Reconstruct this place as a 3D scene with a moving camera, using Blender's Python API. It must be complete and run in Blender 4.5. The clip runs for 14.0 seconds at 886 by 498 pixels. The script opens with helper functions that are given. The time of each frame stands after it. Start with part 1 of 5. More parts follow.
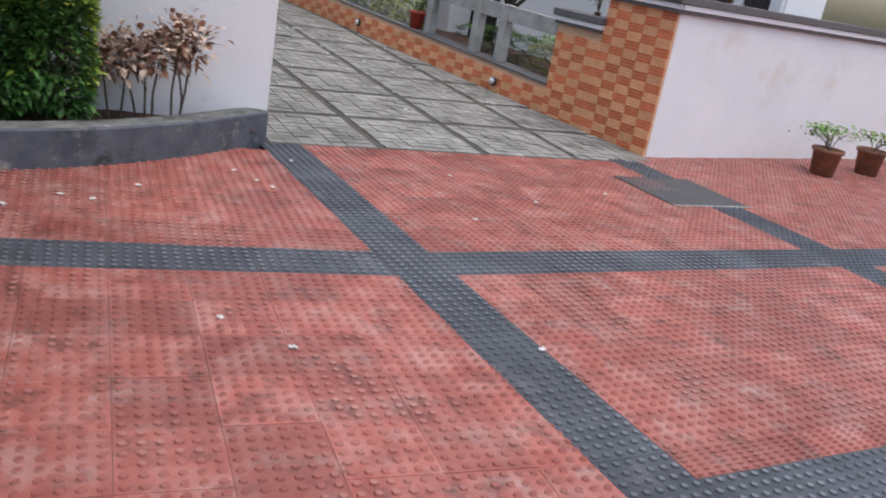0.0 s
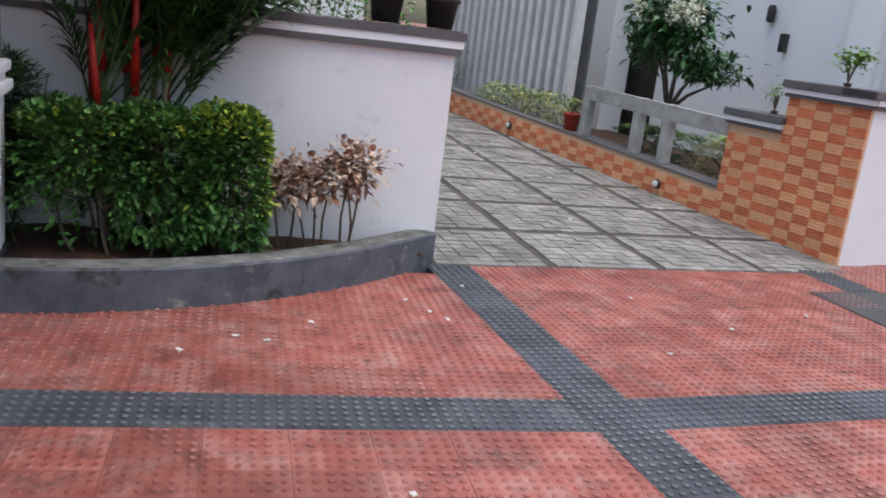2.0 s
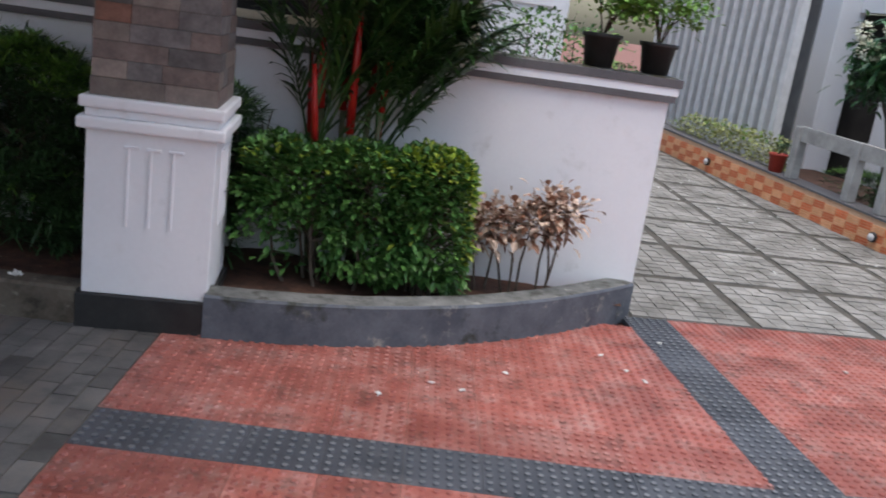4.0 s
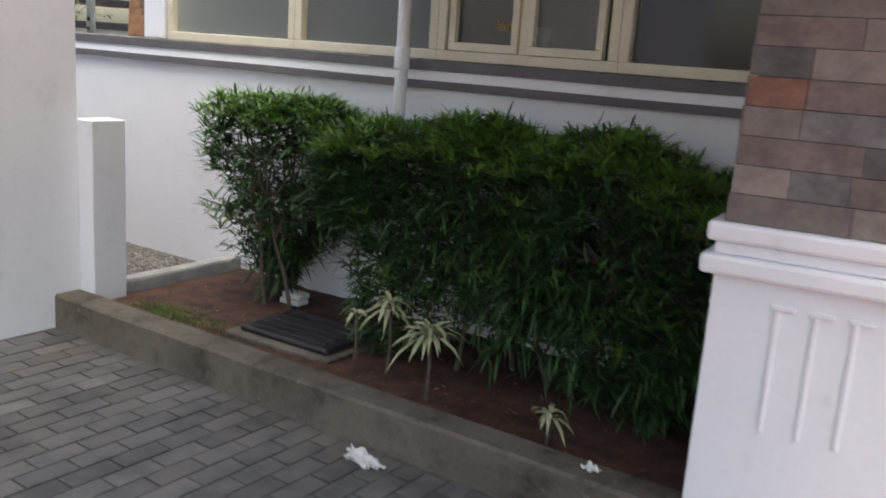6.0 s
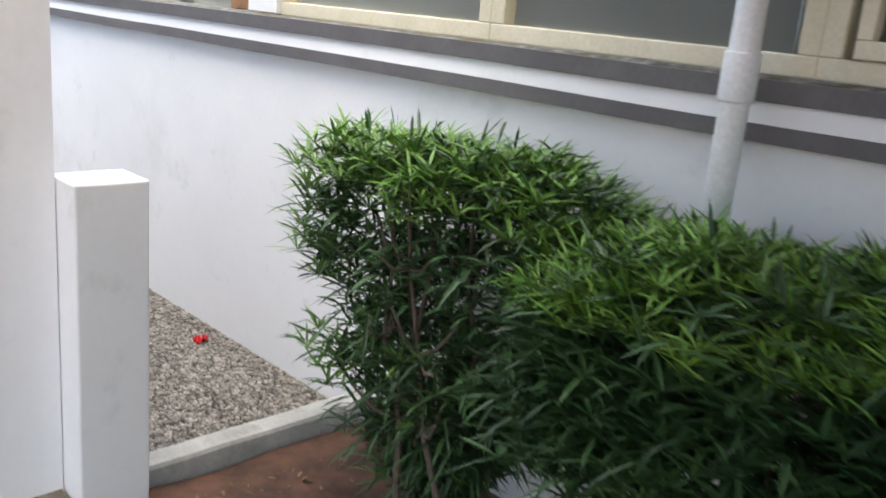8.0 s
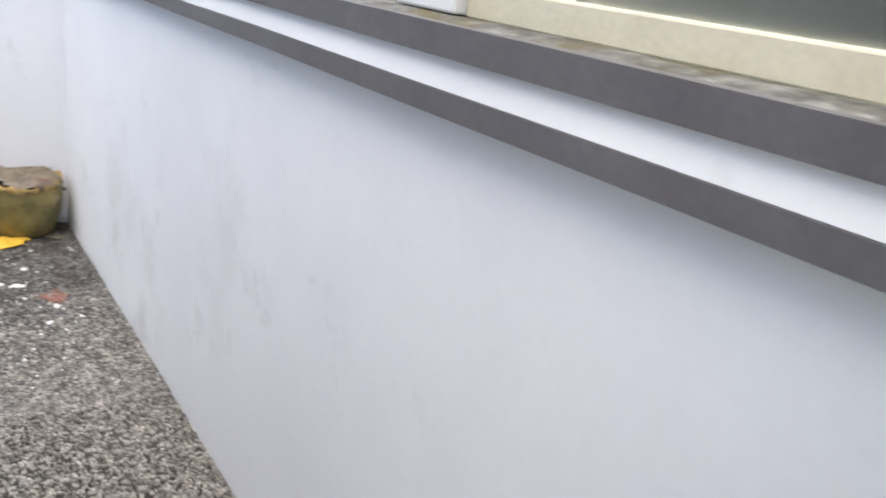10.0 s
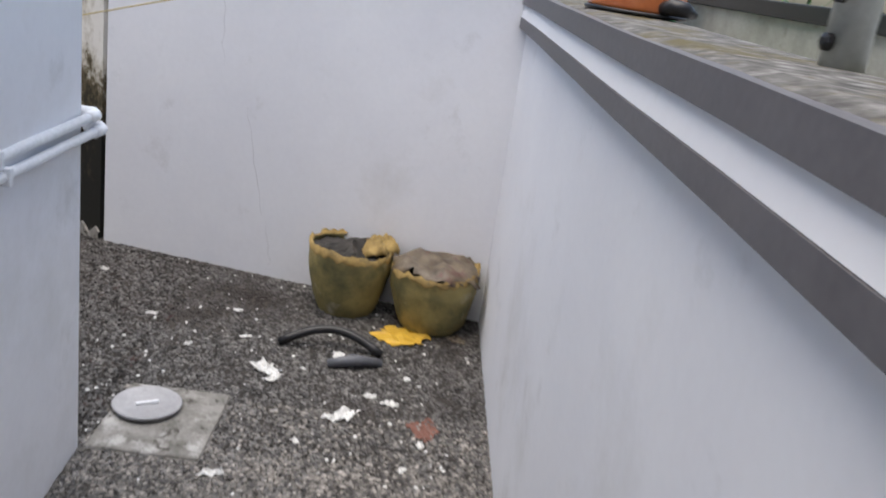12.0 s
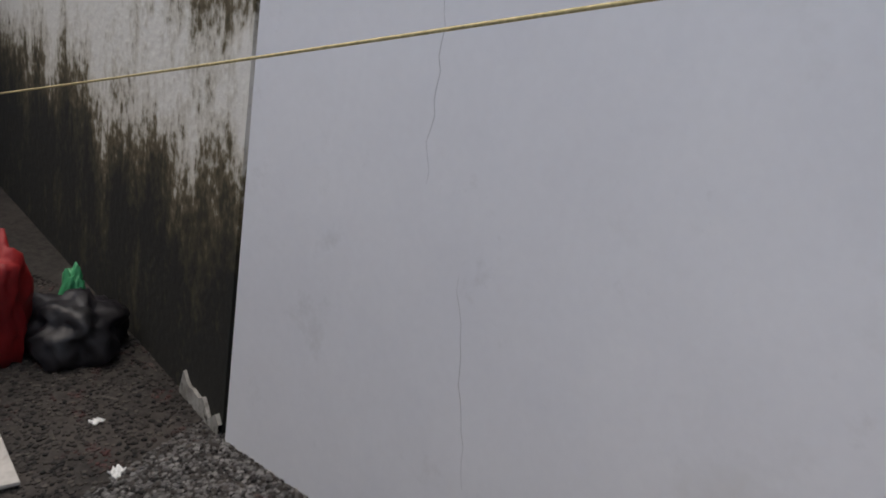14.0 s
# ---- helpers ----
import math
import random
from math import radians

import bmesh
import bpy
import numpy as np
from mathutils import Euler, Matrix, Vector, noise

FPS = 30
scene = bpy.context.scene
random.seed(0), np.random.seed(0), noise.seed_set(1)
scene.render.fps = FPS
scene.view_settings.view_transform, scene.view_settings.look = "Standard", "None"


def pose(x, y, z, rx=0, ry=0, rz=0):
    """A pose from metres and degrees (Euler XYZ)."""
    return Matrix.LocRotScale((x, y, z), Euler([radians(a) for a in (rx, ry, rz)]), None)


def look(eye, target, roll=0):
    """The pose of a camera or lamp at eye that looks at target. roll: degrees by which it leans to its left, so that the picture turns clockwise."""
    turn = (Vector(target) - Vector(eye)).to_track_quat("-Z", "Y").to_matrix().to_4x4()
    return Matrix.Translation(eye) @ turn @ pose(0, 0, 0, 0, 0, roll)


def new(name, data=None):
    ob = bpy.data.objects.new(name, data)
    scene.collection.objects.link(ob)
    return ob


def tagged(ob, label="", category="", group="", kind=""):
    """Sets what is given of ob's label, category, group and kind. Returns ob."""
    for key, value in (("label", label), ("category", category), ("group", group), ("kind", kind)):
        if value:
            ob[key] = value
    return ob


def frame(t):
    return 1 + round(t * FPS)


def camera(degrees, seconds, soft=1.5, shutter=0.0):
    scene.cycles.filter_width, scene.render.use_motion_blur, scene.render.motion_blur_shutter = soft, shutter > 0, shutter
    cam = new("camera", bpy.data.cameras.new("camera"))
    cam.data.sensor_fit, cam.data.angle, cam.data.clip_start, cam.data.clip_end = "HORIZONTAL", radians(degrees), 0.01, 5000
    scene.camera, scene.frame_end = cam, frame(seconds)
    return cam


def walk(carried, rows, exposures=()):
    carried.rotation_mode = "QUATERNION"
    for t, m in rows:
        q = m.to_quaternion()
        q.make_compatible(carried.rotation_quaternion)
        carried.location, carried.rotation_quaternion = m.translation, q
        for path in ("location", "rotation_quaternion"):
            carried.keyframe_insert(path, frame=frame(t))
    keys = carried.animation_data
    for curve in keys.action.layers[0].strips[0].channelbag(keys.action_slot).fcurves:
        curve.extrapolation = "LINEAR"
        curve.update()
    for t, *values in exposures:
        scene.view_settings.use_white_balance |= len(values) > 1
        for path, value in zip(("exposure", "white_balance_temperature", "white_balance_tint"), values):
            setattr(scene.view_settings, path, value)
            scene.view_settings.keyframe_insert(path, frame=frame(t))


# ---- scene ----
cam = camera(53.7, 14.0, soft=1.75, shutter=0.3)
PATH = [
    (0, (-0.025, -0.385, 1.413), (0.763, 1.338, 0.773), 10.2),
    (0.5, (-0.056, -0.306, 1.412), (0.625, 1.479, 0.819), 9.2),
    (1, (-0.09, -0.16, 1.447), (0.529, 1.659, 0.892), 7.2),
    (1.5, (-0.123, 0.011, 1.466), (0.462, 1.851, 0.941), 6.8),
    (2, (-0.156, 0.117, 1.499), (0.339, 1.99, 1.002), 6.9),
    (4.5, (-0.388, 0.385, 1.646), (-0.509, 2.311, 1.121), 7.4),
    (5, (-0.513, 0.763, 1.521), (-0.982, 2.657, 1.084), 6.9),
    (5.5, (-0.719, 1.195, 1.479), (-1.586, 2.95, 1.071), 7.3),
    (6, (-1.047, 1.729, 1.488), (-2.119, 3.361, 1.054), 4.1),
    (6.5, (-1.362, 2.262, 1.491), (-2.558, 3.816, 1.097), 5.6),
    (7, (-1.802, 2.713, 1.524), (-3.057, 4.2, 1.063), 5.5),
    (9.3, (-3.912, 4.241, 1.548), (-5.349, 5.513, 0.985), 5.5),
    (9.5, (-4.057, 4.311, 1.564), (-5.477, 5.586, 0.966), 5.8),
    (10, (-4.49, 4.66, 1.543), (-6.067, 5.719, 0.917), 6.9),
    (10.5, (-4.824, 4.77, 1.547), (-6.579, 5.454, 0.876), 10.2),
    (11, (-5.043, 4.896, 1.564), (-6.861, 5.326, 0.849), 6.9),
    (11.5, (-5.276, 4.978, 1.585), (-7.135, 5.22, 0.887), 6.3),
    (12, (-5.51, 5.066, 1.521), (-7.41, 5.142, 0.899), 8.4),
    (12.5, (-6.107, 5.079, 1.475), (-8.04, 4.981, 0.974), 4.2),
    (13, (-6.61, 5.035, 1.48), (-8.515, 4.715, 0.96), 4.0),
    (13.5, (-7.16, 4.911, 1.508), (-8.983, 4.407, 0.857), 7.2),
    (14, (-7.66, 4.90, 1.471), (-9.39, 4.187, 0.793), 9.4),
]
walk(cam, [(t, look(eye, target, lean)) for t, eye, target, lean in PATH],
     exposures=[(0, 0.50, 6500, 10), (2, 0.54, 6500, 10), (4.5, 0.64, 6500, 10), (5, 0.88, 6600, 10), (5.5, 1.05, 6700, 10), (6, 1.30, 6950, 9), (6.5, 1.5, 7150, 9), (7, 1.7, 7100, 8), (9.5, 1.62, 6550, 7), (10.5, 1.18, 6700, 8), (11.5, 0.96, 6750, 9), (12, 0.84, 6680, 10), (12.5, 0.66, 6680, 10), (13, 0.48, 6700, 10), (13.5, 0.32, 6720, 10), (14, 0.25, 6750, 10)])
SKY, SUN = 0.15, 1.5

# ---- world and light ----
world = bpy.data.worlds.new("overcast_sky")
scene.world = world
world.use_nodes = True
wn = world.node_tree.nodes
wl = world.node_tree.links
sky = wn.new("ShaderNodeTexSky")
sky.sky_type = "NISHITA"
sky.sun_disc = False
sky.sun_elevation = radians(72)
sky.sun_rotation = radians(130)
sky.air_density = 1.2
sky.dust_density = 3.2
sky.ozone_density = 1.0
wn["Background"].inputs["Strength"].default_value = SKY
wl.new(sky.outputs[0], wn["Background"].inputs["Color"])
sun_data = bpy.data.lights.new("sun", "SUN")
sun_data.energy = SUN
sun_data.angle = radians(60)
sun_data.color = (1.0, 0.97, 0.93)
sun = new("sun", sun_data)
sun.matrix_basis = look((-1.3, -1.6, 12), (0, 0, 0))

# ---- builders ----
FRAME = Matrix.Identity(4)


def thing(name, label, category, at=(0, 0, 0), turn=0, group="", kind=""):
    """An Empty at the thing's base, in the frame in use."""
    ob = new(name)
    ob.empty_display_size = 0.1
    ob.matrix_basis = FRAME @ pose(at[0], at[1], at[2], 0, 0, turn)
    return tagged(ob, label, category, group, kind)


def link_mesh(name, bm, material):
    data = bpy.data.meshes.new(name)
    bm.to_mesh(data)
    bm.free()
    data.materials.append(material)
    return new(name, data)


def part(name, bm, material, parent, label="", smooth=False):
    """A mesh under a thing or a part; the bmesh is in the parent's own space."""
    ob = link_mesh(name, bm, material)
    ob.parent = parent
    if smooth:
        shade_smooth(ob)
    return tagged(ob, label)


def solid(name, bm, material, label, category, group="", kind="", smooth=False):
    """A top-level mesh, with the bmesh in the frame in use."""
    ob = link_mesh(name, bm, material)
    ob.matrix_basis = FRAME.copy()
    if smooth:
        shade_smooth(ob)
    return tagged(ob, label, category, group, kind)


def shade_smooth(ob):
    ob.data.polygons.foreach_set("use_smooth", [True] * len(ob.data.polygons))


def arrays(name, verts, faces, material, parent=None, smooth=False):
    data = bpy.data.meshes.new(name)
    data.from_pydata(verts, [], faces)
    data.materials.append(material)
    ob = new(name, data)
    if parent:
        ob.parent = parent
    else:
        ob.matrix_basis = FRAME.copy()
    if smooth:
        shade_smooth(ob)
    return ob


def box(x0, y0, z0, x1, y1, z1, bevel=0.0, bm=None, m=None):
    bm = bm or bmesh.new()
    vs = [bm.verts.new(c) for c in ((x0, y0, z0), (x1, y0, z0), (x1, y1, z0), (x0, y1, z0),
                                    (x0, y0, z1), (x1, y0, z1), (x1, y1, z1), (x0, y1, z1))]
    fs = [bm.faces.new([vs[i] for i in q]) for q in ((3, 2, 1, 0), (4, 5, 6, 7), (0, 1, 5, 4), (1, 2, 6, 5), (2, 3, 7, 6), (3, 0, 4, 7))]
    if bevel:
        es = list({e for f in fs for e in f.edges})
        made = bmesh.ops.bevel(bm, geom=es, offset=bevel, segments=2, affect="EDGES", profile=0.5)
        vs = list({v for f in made["faces"] for v in f.verts} | {v for v in vs if v.is_valid})
    if m is not None:
        bmesh.ops.transform(bm, matrix=m, verts=vs)
    return bm


def prism(outline, z0, z1, bm=None):
    """An upright solid over a closed outline of (x, y), anticlockwise."""
    bm = bm or bmesh.new()
    lo = [bm.verts.new((x, y, z0)) for x, y in outline]
    hi = [bm.verts.new((x, y, z1)) for x, y in outline]
    n = len(outline)
    bm.faces.new(lo[::-1])
    bm.faces.new(hi)
    for i in range(n):
        j = (i + 1) % n
        bm.faces.new((lo[i], lo[j], hi[j], hi[i]))
    return bm


def lathe(profile, segments=20, bm=None, at=(0, 0, 0), wobble=0.0, cap=True, seed=0):
    """A turned body from (radius, z) pairs."""
    bm = bm or bmesh.new()
    rng = random.Random(seed)
    rings = []
    amp = [(rng.uniform(-1, 1), rng.uniform(0, 6.3)) for _ in range(3)]
    for r, z in profile:
        ring = []
        for i in range(segments):
            a = 2 * math.pi * i / segments
            k = 1 + wobble * sum(w * math.sin((q + 2) * a + p + 3 * z) for q, (w, p) in enumerate(amp))
            ring.append(bm.verts.new((at[0] + r * k * math.cos(a), at[1] + r * k * math.sin(a), at[2] + z)))
        rings.append(ring)
    for lo, hi in zip(rings, rings[1:]):
        for i in range(segments):
            j = (i + 1) % segments
            bm.faces.new((lo[i], lo[j], hi[j], hi[i]))
    if cap:
        bm.faces.new(rings[0][::-1])
        bm.faces.new(rings[-1])
    return bm


def tube(points, radii, segments=8, bm=None):
    """A round bar along points; radii: one number or one for each point."""
    bm = bm or bmesh.new()
    if not hasattr(radii, "__len__"):
        radii = [radii] * len(points)
    pts = [Vector(p) for p in points]
    rings = []
    for i, p in enumerate(pts):
        d = (pts[min(i + 1, len(pts) - 1)] - pts[max(i - 1, 0)]).normalized()
        side = d.cross(Vector((0.13, 0.21, 0.97)) if abs(d.z) < 0.9 else Vector((1, 0.2, 0))).normalized()
        up = side.cross(d)
        rings.append([bm.verts.new(p + radii[i] * (math.cos(2 * math.pi * k / segments) * side + math.sin(2 * math.pi * k / segments) * up)) for k in range(segments)])
    for lo, hi in zip(rings, rings[1:]):
        for i in range(segments):
            j = (i + 1) % segments
            bm.faces.new((lo[i], lo[j], hi[j], hi[i]))
    bm.faces.new(rings[0][::-1])
    bm.faces.new(rings[-1])
    return bm


def blades(places, rng):
    """Leaf blades as arrays: for each (point, direction, length, width, droop), a folded blade of three cross sections and a tip."""
    verts, faces = [], []
    for p, d, ln, wd, droop in places:
        d = Vector(d).normalized()
        side = d.cross(Vector((rng.uniform(-0.3, 0.3), rng.uniform(-0.3, 0.3), 1))).normalized()
        up = side.cross(d)
        p = Vector(p)
        base = len(verts)
        for s, w in ((0.0, 0.25), (0.35, 1.0), (0.7, 0.8)):
            c = p + d * (ln * s) + Vector((0, 0, -droop * ln * s * s))
            verts += [tuple(c - side * (wd * w / 2) + up * (wd * w * 0.15)), tuple(c), tuple(c + side * (wd * w / 2) + up * (wd * w * 0.15))]
        verts.append(tuple(p + d * ln + Vector((0, 0, -droop * ln))))
        b = base
        faces += [(b, b + 1, b + 4, b + 3), (b + 1, b + 2, b + 5, b + 4), (b + 3, b + 4, b + 7, b + 6), (b + 4, b + 5, b + 8, b + 7), (b + 6, b + 7, b + 9), (b + 7, b + 8, b + 9)]
    return verts, faces


# ---- materials ----
def material(name, colours, scale=6.0, rough=0.8, bump=0.15, detail_scale=90.0, metallic=0.0, mix=(0.35, 0.65), specular=0.4, stain=None, island=0.0, randomly=0.0, grainy=0.18, stain2=None):
    """A worn surface: colours blended by broad noise, fine grain, optional stain colour, bump. island or randomly: how far brightness differs from piece to piece."""
    m = bpy.data.materials.new(name)
    m.use_nodes = True
    nt = m.node_tree
    b = nt.nodes["Principled BSDF"]
    L = nt.links.new
    geo = nt.nodes.new("ShaderNodeNewGeometry")
    big = nt.nodes.new("ShaderNodeTexNoise")
    big.inputs["Scale"].default_value = scale
    big.inputs["Detail"].default_value = 6
    big.inputs["Roughness"].default_value = 0.62
    L(geo.outputs["Position"], big.inputs["Vector"])
    ramp = nt.nodes.new("ShaderNodeValToRGB")
    el = ramp.color_ramp.elements
    el[0].position, el[1].position = mix
    el[0].color, el[1].color = (*colours[0], 1), (*colours[-1], 1)
    for k, c in enumerate(colours[1:-1]):
        e = el.new(mix[0] + (mix[1] - mix[0]) * (k + 1) / (len(colours) - 1))
        e.color = (*c, 1)
    L(big.outputs["Fac"], ramp.inputs["Fac"])
    fine = nt.nodes.new("ShaderNodeTexNoise")
    fine.inputs["Scale"].default_value = detail_scale
    fine.inputs["Detail"].default_value = 4
    L(geo.outputs["Position"], fine.inputs["Vector"])
    grain = nt.nodes.new("ShaderNodeMapRange")
    grain.inputs["To Min"].default_value, grain.inputs["To Max"].default_value = 1 - grainy, 1 + grainy
    L(fine.outputs["Fac"], grain.inputs["Value"])
    out = grain.outputs["Result"]
    if island or randomly:
        src = geo.outputs["Random Per Island"] if island else nt.nodes.new("ShaderNodeObjectInfo").outputs["Random"]
        amount = island or randomly
        mr = nt.nodes.new("ShaderNodeMapRange")
        mr.inputs["To Min"].default_value, mr.inputs["To Max"].default_value = 1 - amount, 1 + amount
        L(src, mr.inputs["Value"])
        mu = nt.nodes.new("ShaderNodeMath")
        mu.operation = "MULTIPLY"
        L(out, mu.inputs[0])
        L(mr.outputs["Result"], mu.inputs[1])
        out = mu.outputs[0]
    mul = nt.nodes.new("ShaderNodeVectorMath")
    mul.operation = "SCALE"
    L(ramp.outputs["Color"], mul.inputs[0])
    L(out, mul.inputs["Scale"])
    col = mul.outputs[0]
    for colour, sscale, low, high in [q for q in (stain, stain2) if q]:
        sn = nt.nodes.new("ShaderNodeTexNoise")
        sn.inputs["Scale"].default_value = sscale
        sn.inputs["Detail"].default_value = 7
        sn.inputs["Roughness"].default_value = 0.68
        L(geo.outputs["Position"], sn.inputs["Vector"])
        sr = nt.nodes.new("ShaderNodeMapRange")
        sr.inputs["From Min"].default_value, sr.inputs["From Max"].default_value = low, high
        L(sn.outputs["Fac"], sr.inputs["Value"])
        mx = nt.nodes.new("ShaderNodeMix")
        mx.data_type = "RGBA"
        L(sr.outputs["Result"], mx.inputs["Factor"])
        L(col, mx.inputs["A"])
        mx.inputs["B"].default_value = (*colour, 1)
        col = mx.outputs["Result"]
    L(col, b.inputs["Base Color"])
    rr = nt.nodes.new("ShaderNodeMapRange")
    rr.inputs["To Min"].default_value, rr.inputs["To Max"].default_value = max(rough - 0.12, 0.03), min(rough + 0.12, 1)
    L(big.outputs["Fac"], rr.inputs["Value"])
    L(rr.outputs["Result"], b.inputs["Roughness"])
    b.inputs["Metallic"].default_value = metallic
    b.inputs["Specular IOR Level"].default_value = specular
    if bump:
        bp = nt.nodes.new("ShaderNodeBump")
        bp.inputs["Strength"].default_value = bump
        bp.inputs["Distance"].default_value = 0.004
        L(fine.outputs["Fac"], bp.inputs["Height"])
        L(bp.outputs["Normal"], b.inputs["Normal"])
    return m


def leaf_material(name, colours, rough=0.45, island=0.35):
    m = material(name, colours, scale=9, rough=rough, bump=0.0, detail_scale=40, island=island, specular=0.4)
    b = m.node_tree.nodes["Principled BSDF"]
    b.inputs["Transmission Weight"].default_value = 0.0
    b.inputs["Subsurface Weight"].default_value = 0.0
    return m


def glass(name, colour, rough, alpha=1.0):
    m = bpy.data.materials.new(name)
    m.use_nodes = True
    b = m.node_tree.nodes["Principled BSDF"]
    b.inputs["Base Color"].default_value = (*colour, 1)
    b.inputs["Roughness"].default_value = rough
    b.inputs["Transmission Weight"].default_value = alpha
    b.inputs["IOR"].default_value = 1.45
    return m


RED = material("red_cement_tile", [(0.25, 0.070, 0.054), (0.325, 0.110, 0.087), (0.36, 0.182, 0.157)], 5.5, 0.44, 0.25, 140, stain=((0.10, 0.046, 0.037), 6.5, 0.50, 0.72), stain2=((0.40, 0.29, 0.26), 3.8, 0.57, 0.78), randomly=0.19)
RED_FAR = material("red_cement_tile_joined", [(0.25, 0.070, 0.054), (0.325, 0.110, 0.087), (0.36, 0.182, 0.157)], 5.5, 0.44, 0.25, 140, stain=((0.10, 0.046, 0.037), 6.5, 0.50, 0.72), stain2=((0.40, 0.29, 0.26), 3.8, 0.57, 0.78), island=0.14)
DARK = material("charcoal_cement_tile", [(0.040, 0.046, 0.056), (0.075, 0.083, 0.098)], 4, 0.6, 0.2, 140, stain=((0.20, 0.20, 0.20), 2.2, 0.58, 0.85), randomly=0.15)
JOINT = material("dirty_mortar", [(0.20, 0.09, 0.07), (0.30, 0.15, 0.12)], 8, 0.95, 0.3)
SLATE = material("slate_paver", [(0.075, 0.075, 0.073), (0.165, 0.162, 0.154)], 5, 0.5, 0.3, 120, stain=((0.15, 0.12, 0.092), 2.5, 0.50, 0.74), island=0.26)
SLATE_JOINT = material("sandy_joint", [(0.085, 0.076, 0.062), (0.15, 0.135, 0.11)], 12, 0.95, 0.3)
PAVER = material("pale_grass_paver", [(0.17, 0.165, 0.15), (0.31, 0.30, 0.28)], 3.5, 0.85, 0.35, 110, island=0.12, stain=((0.075, 0.07, 0.058), 3.2, 0.52, 0.72))
PAVER_JOINT = material("mossy_joint", [(0.05, 0.048, 0.042), (0.10, 0.09, 0.075)], 9, 0.95, 0.4)
WHITE = material("white_wall_paint", [(0.74, 0.75, 0.78), (0.80, 0.81, 0.83)], 1.3, 0.75, 0.03, 45, stain=((0.58, 0.58, 0.56), 1.1, 0.56, 0.86), stain2=((0.50, 0.50, 0.49), 4.2, 0.60, 0.90), grainy=0.03)
GATEWHITE = material("stained_gate_paint", [(0.72, 0.73, 0.76), (0.79, 0.80, 0.82)], 1.3, 0.75, 0.03, 45, stain=((0.62, 0.54, 0.44), 1.5, 0.55, 0.80), grainy=0.03)
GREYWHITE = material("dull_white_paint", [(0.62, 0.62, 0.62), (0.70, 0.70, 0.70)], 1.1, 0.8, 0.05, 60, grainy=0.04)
TRIM = material("grey_trim_paint", [(0.105, 0.100, 0.105), (0.135, 0.13, 0.135)], 5, 0.6, 0.15, 70, stain=((0.2, 0.2, 0.2), 4, 0.66, 0.85))
KERB = material("grey_painted_kerb", [(0.060, 0.070, 0.088), (0.115, 0.128, 0.150)], 5, 0.7, 0.35, 60, stain=((0.30, 0.29, 0.26), 7, 0.60, 0.72), stain2=((0.030, 0.034, 0.028), 3.4, 0.54, 0.64))
KERBTOP = material("worn_kerb_top", [(0.10, 0.105, 0.10), (0.20, 0.205, 0.20)], 8, 0.85, 0.4, 60, stain=((0.34, 0.34, 0.32), 9, 0.60, 0.70), stain2=((0.045, 0.045, 0.035), 5, 0.52, 0.66))
KERBRAW = material("weathered_concrete", [(0.115, 0.097, 0.076), (0.20, 0.175, 0.14)], 6, 0.9, 0.4, 70, stain=((0.040, 0.033, 0.024), 3, 0.46, 0.66), stain2=((0.27, 0.25, 0.21), 16, 0.62, 0.74))
BLACK = material("black_plinth_paint", [(0.012, 0.012, 0.013), (0.03, 0.03, 0.03)], 6, 0.55, 0.15)
SOIL = material("red_garden_soil", [(0.040, 0.021, 0.014), (0.105, 0.052, 0.034)], 9, 0.95, 0.7, 60)
LEDGE = material("weathered_ledge", [(0.05, 0.046, 0.04), (0.125, 0.12, 0.11), (0.27, 0.265, 0.25)], 22, 0.9, 0.5, 90, mix=(0.36, 0.66), stain=((0.10, 0.082, 0.035), 7, 0.50, 0.62))
CREAM = material("cream_window_paint", [(0.60, 0.56, 0.42), (0.68, 0.64, 0.50)], 8, 0.5, 0.08)
PVC = material("white_pvc", [(0.72, 0.74, 0.77), (0.80, 0.82, 0.84)], 10, 0.4, 0.03)
ORANGE = material("orange_brick_tile", [(0.60, 0.155, 0.06), (0.74, 0.22, 0.095)], 14, 0.5, 0.3, 90, randomly=0.14)
PEACH = material("peach_brick_tile", [(0.76, 0.36, 0.17), (0.86, 0.47, 0.26)], 14, 0.5, 0.3, 90, randomly=0.10)
GROUT = material("pale_grout", [(0.60, 0.38, 0.24), (0.68, 0.46, 0.31)], 20, 0.9, 0.2)
CONCRETE = material("grey_concrete", [(0.26, 0.26, 0.25), (0.40, 0.40, 0.385)], 5, 0.85, 0.3, 70, stain=((0.12, 0.12, 0.11), 4, 0.58, 0.8))
GRAVEL = material("gravel_stones", [(0.042, 0.040, 0.038), (0.165, 0.158, 0.15)], 30, 0.7, 0.4, 200, island=0.5, stain=((0.026, 0.021, 0.018), 2.2, 0.50, 0.68))
GRAVELBED = material("gravel_bed", [(0.014, 0.012, 0.010), (0.042, 0.037, 0.032)], 40, 0.95, 0.4, 150, stain=((0.065, 0.055, 0.047), 2.2, 0.5, 0.72))
LEAF = leaf_material("hedge_leaf", [(0.023, 0.057, 0.021), (0.054, 0.115, 0.037)])
LEAFNEW = leaf_material("young_leaf", [(0.085, 0.20, 0.028), (0.175, 0.32, 0.055)])
BARK = material("twig_bark", [(0.07, 0.055, 0.04), (0.14, 0.11, 0.085)], 20, 0.9, 0.4)

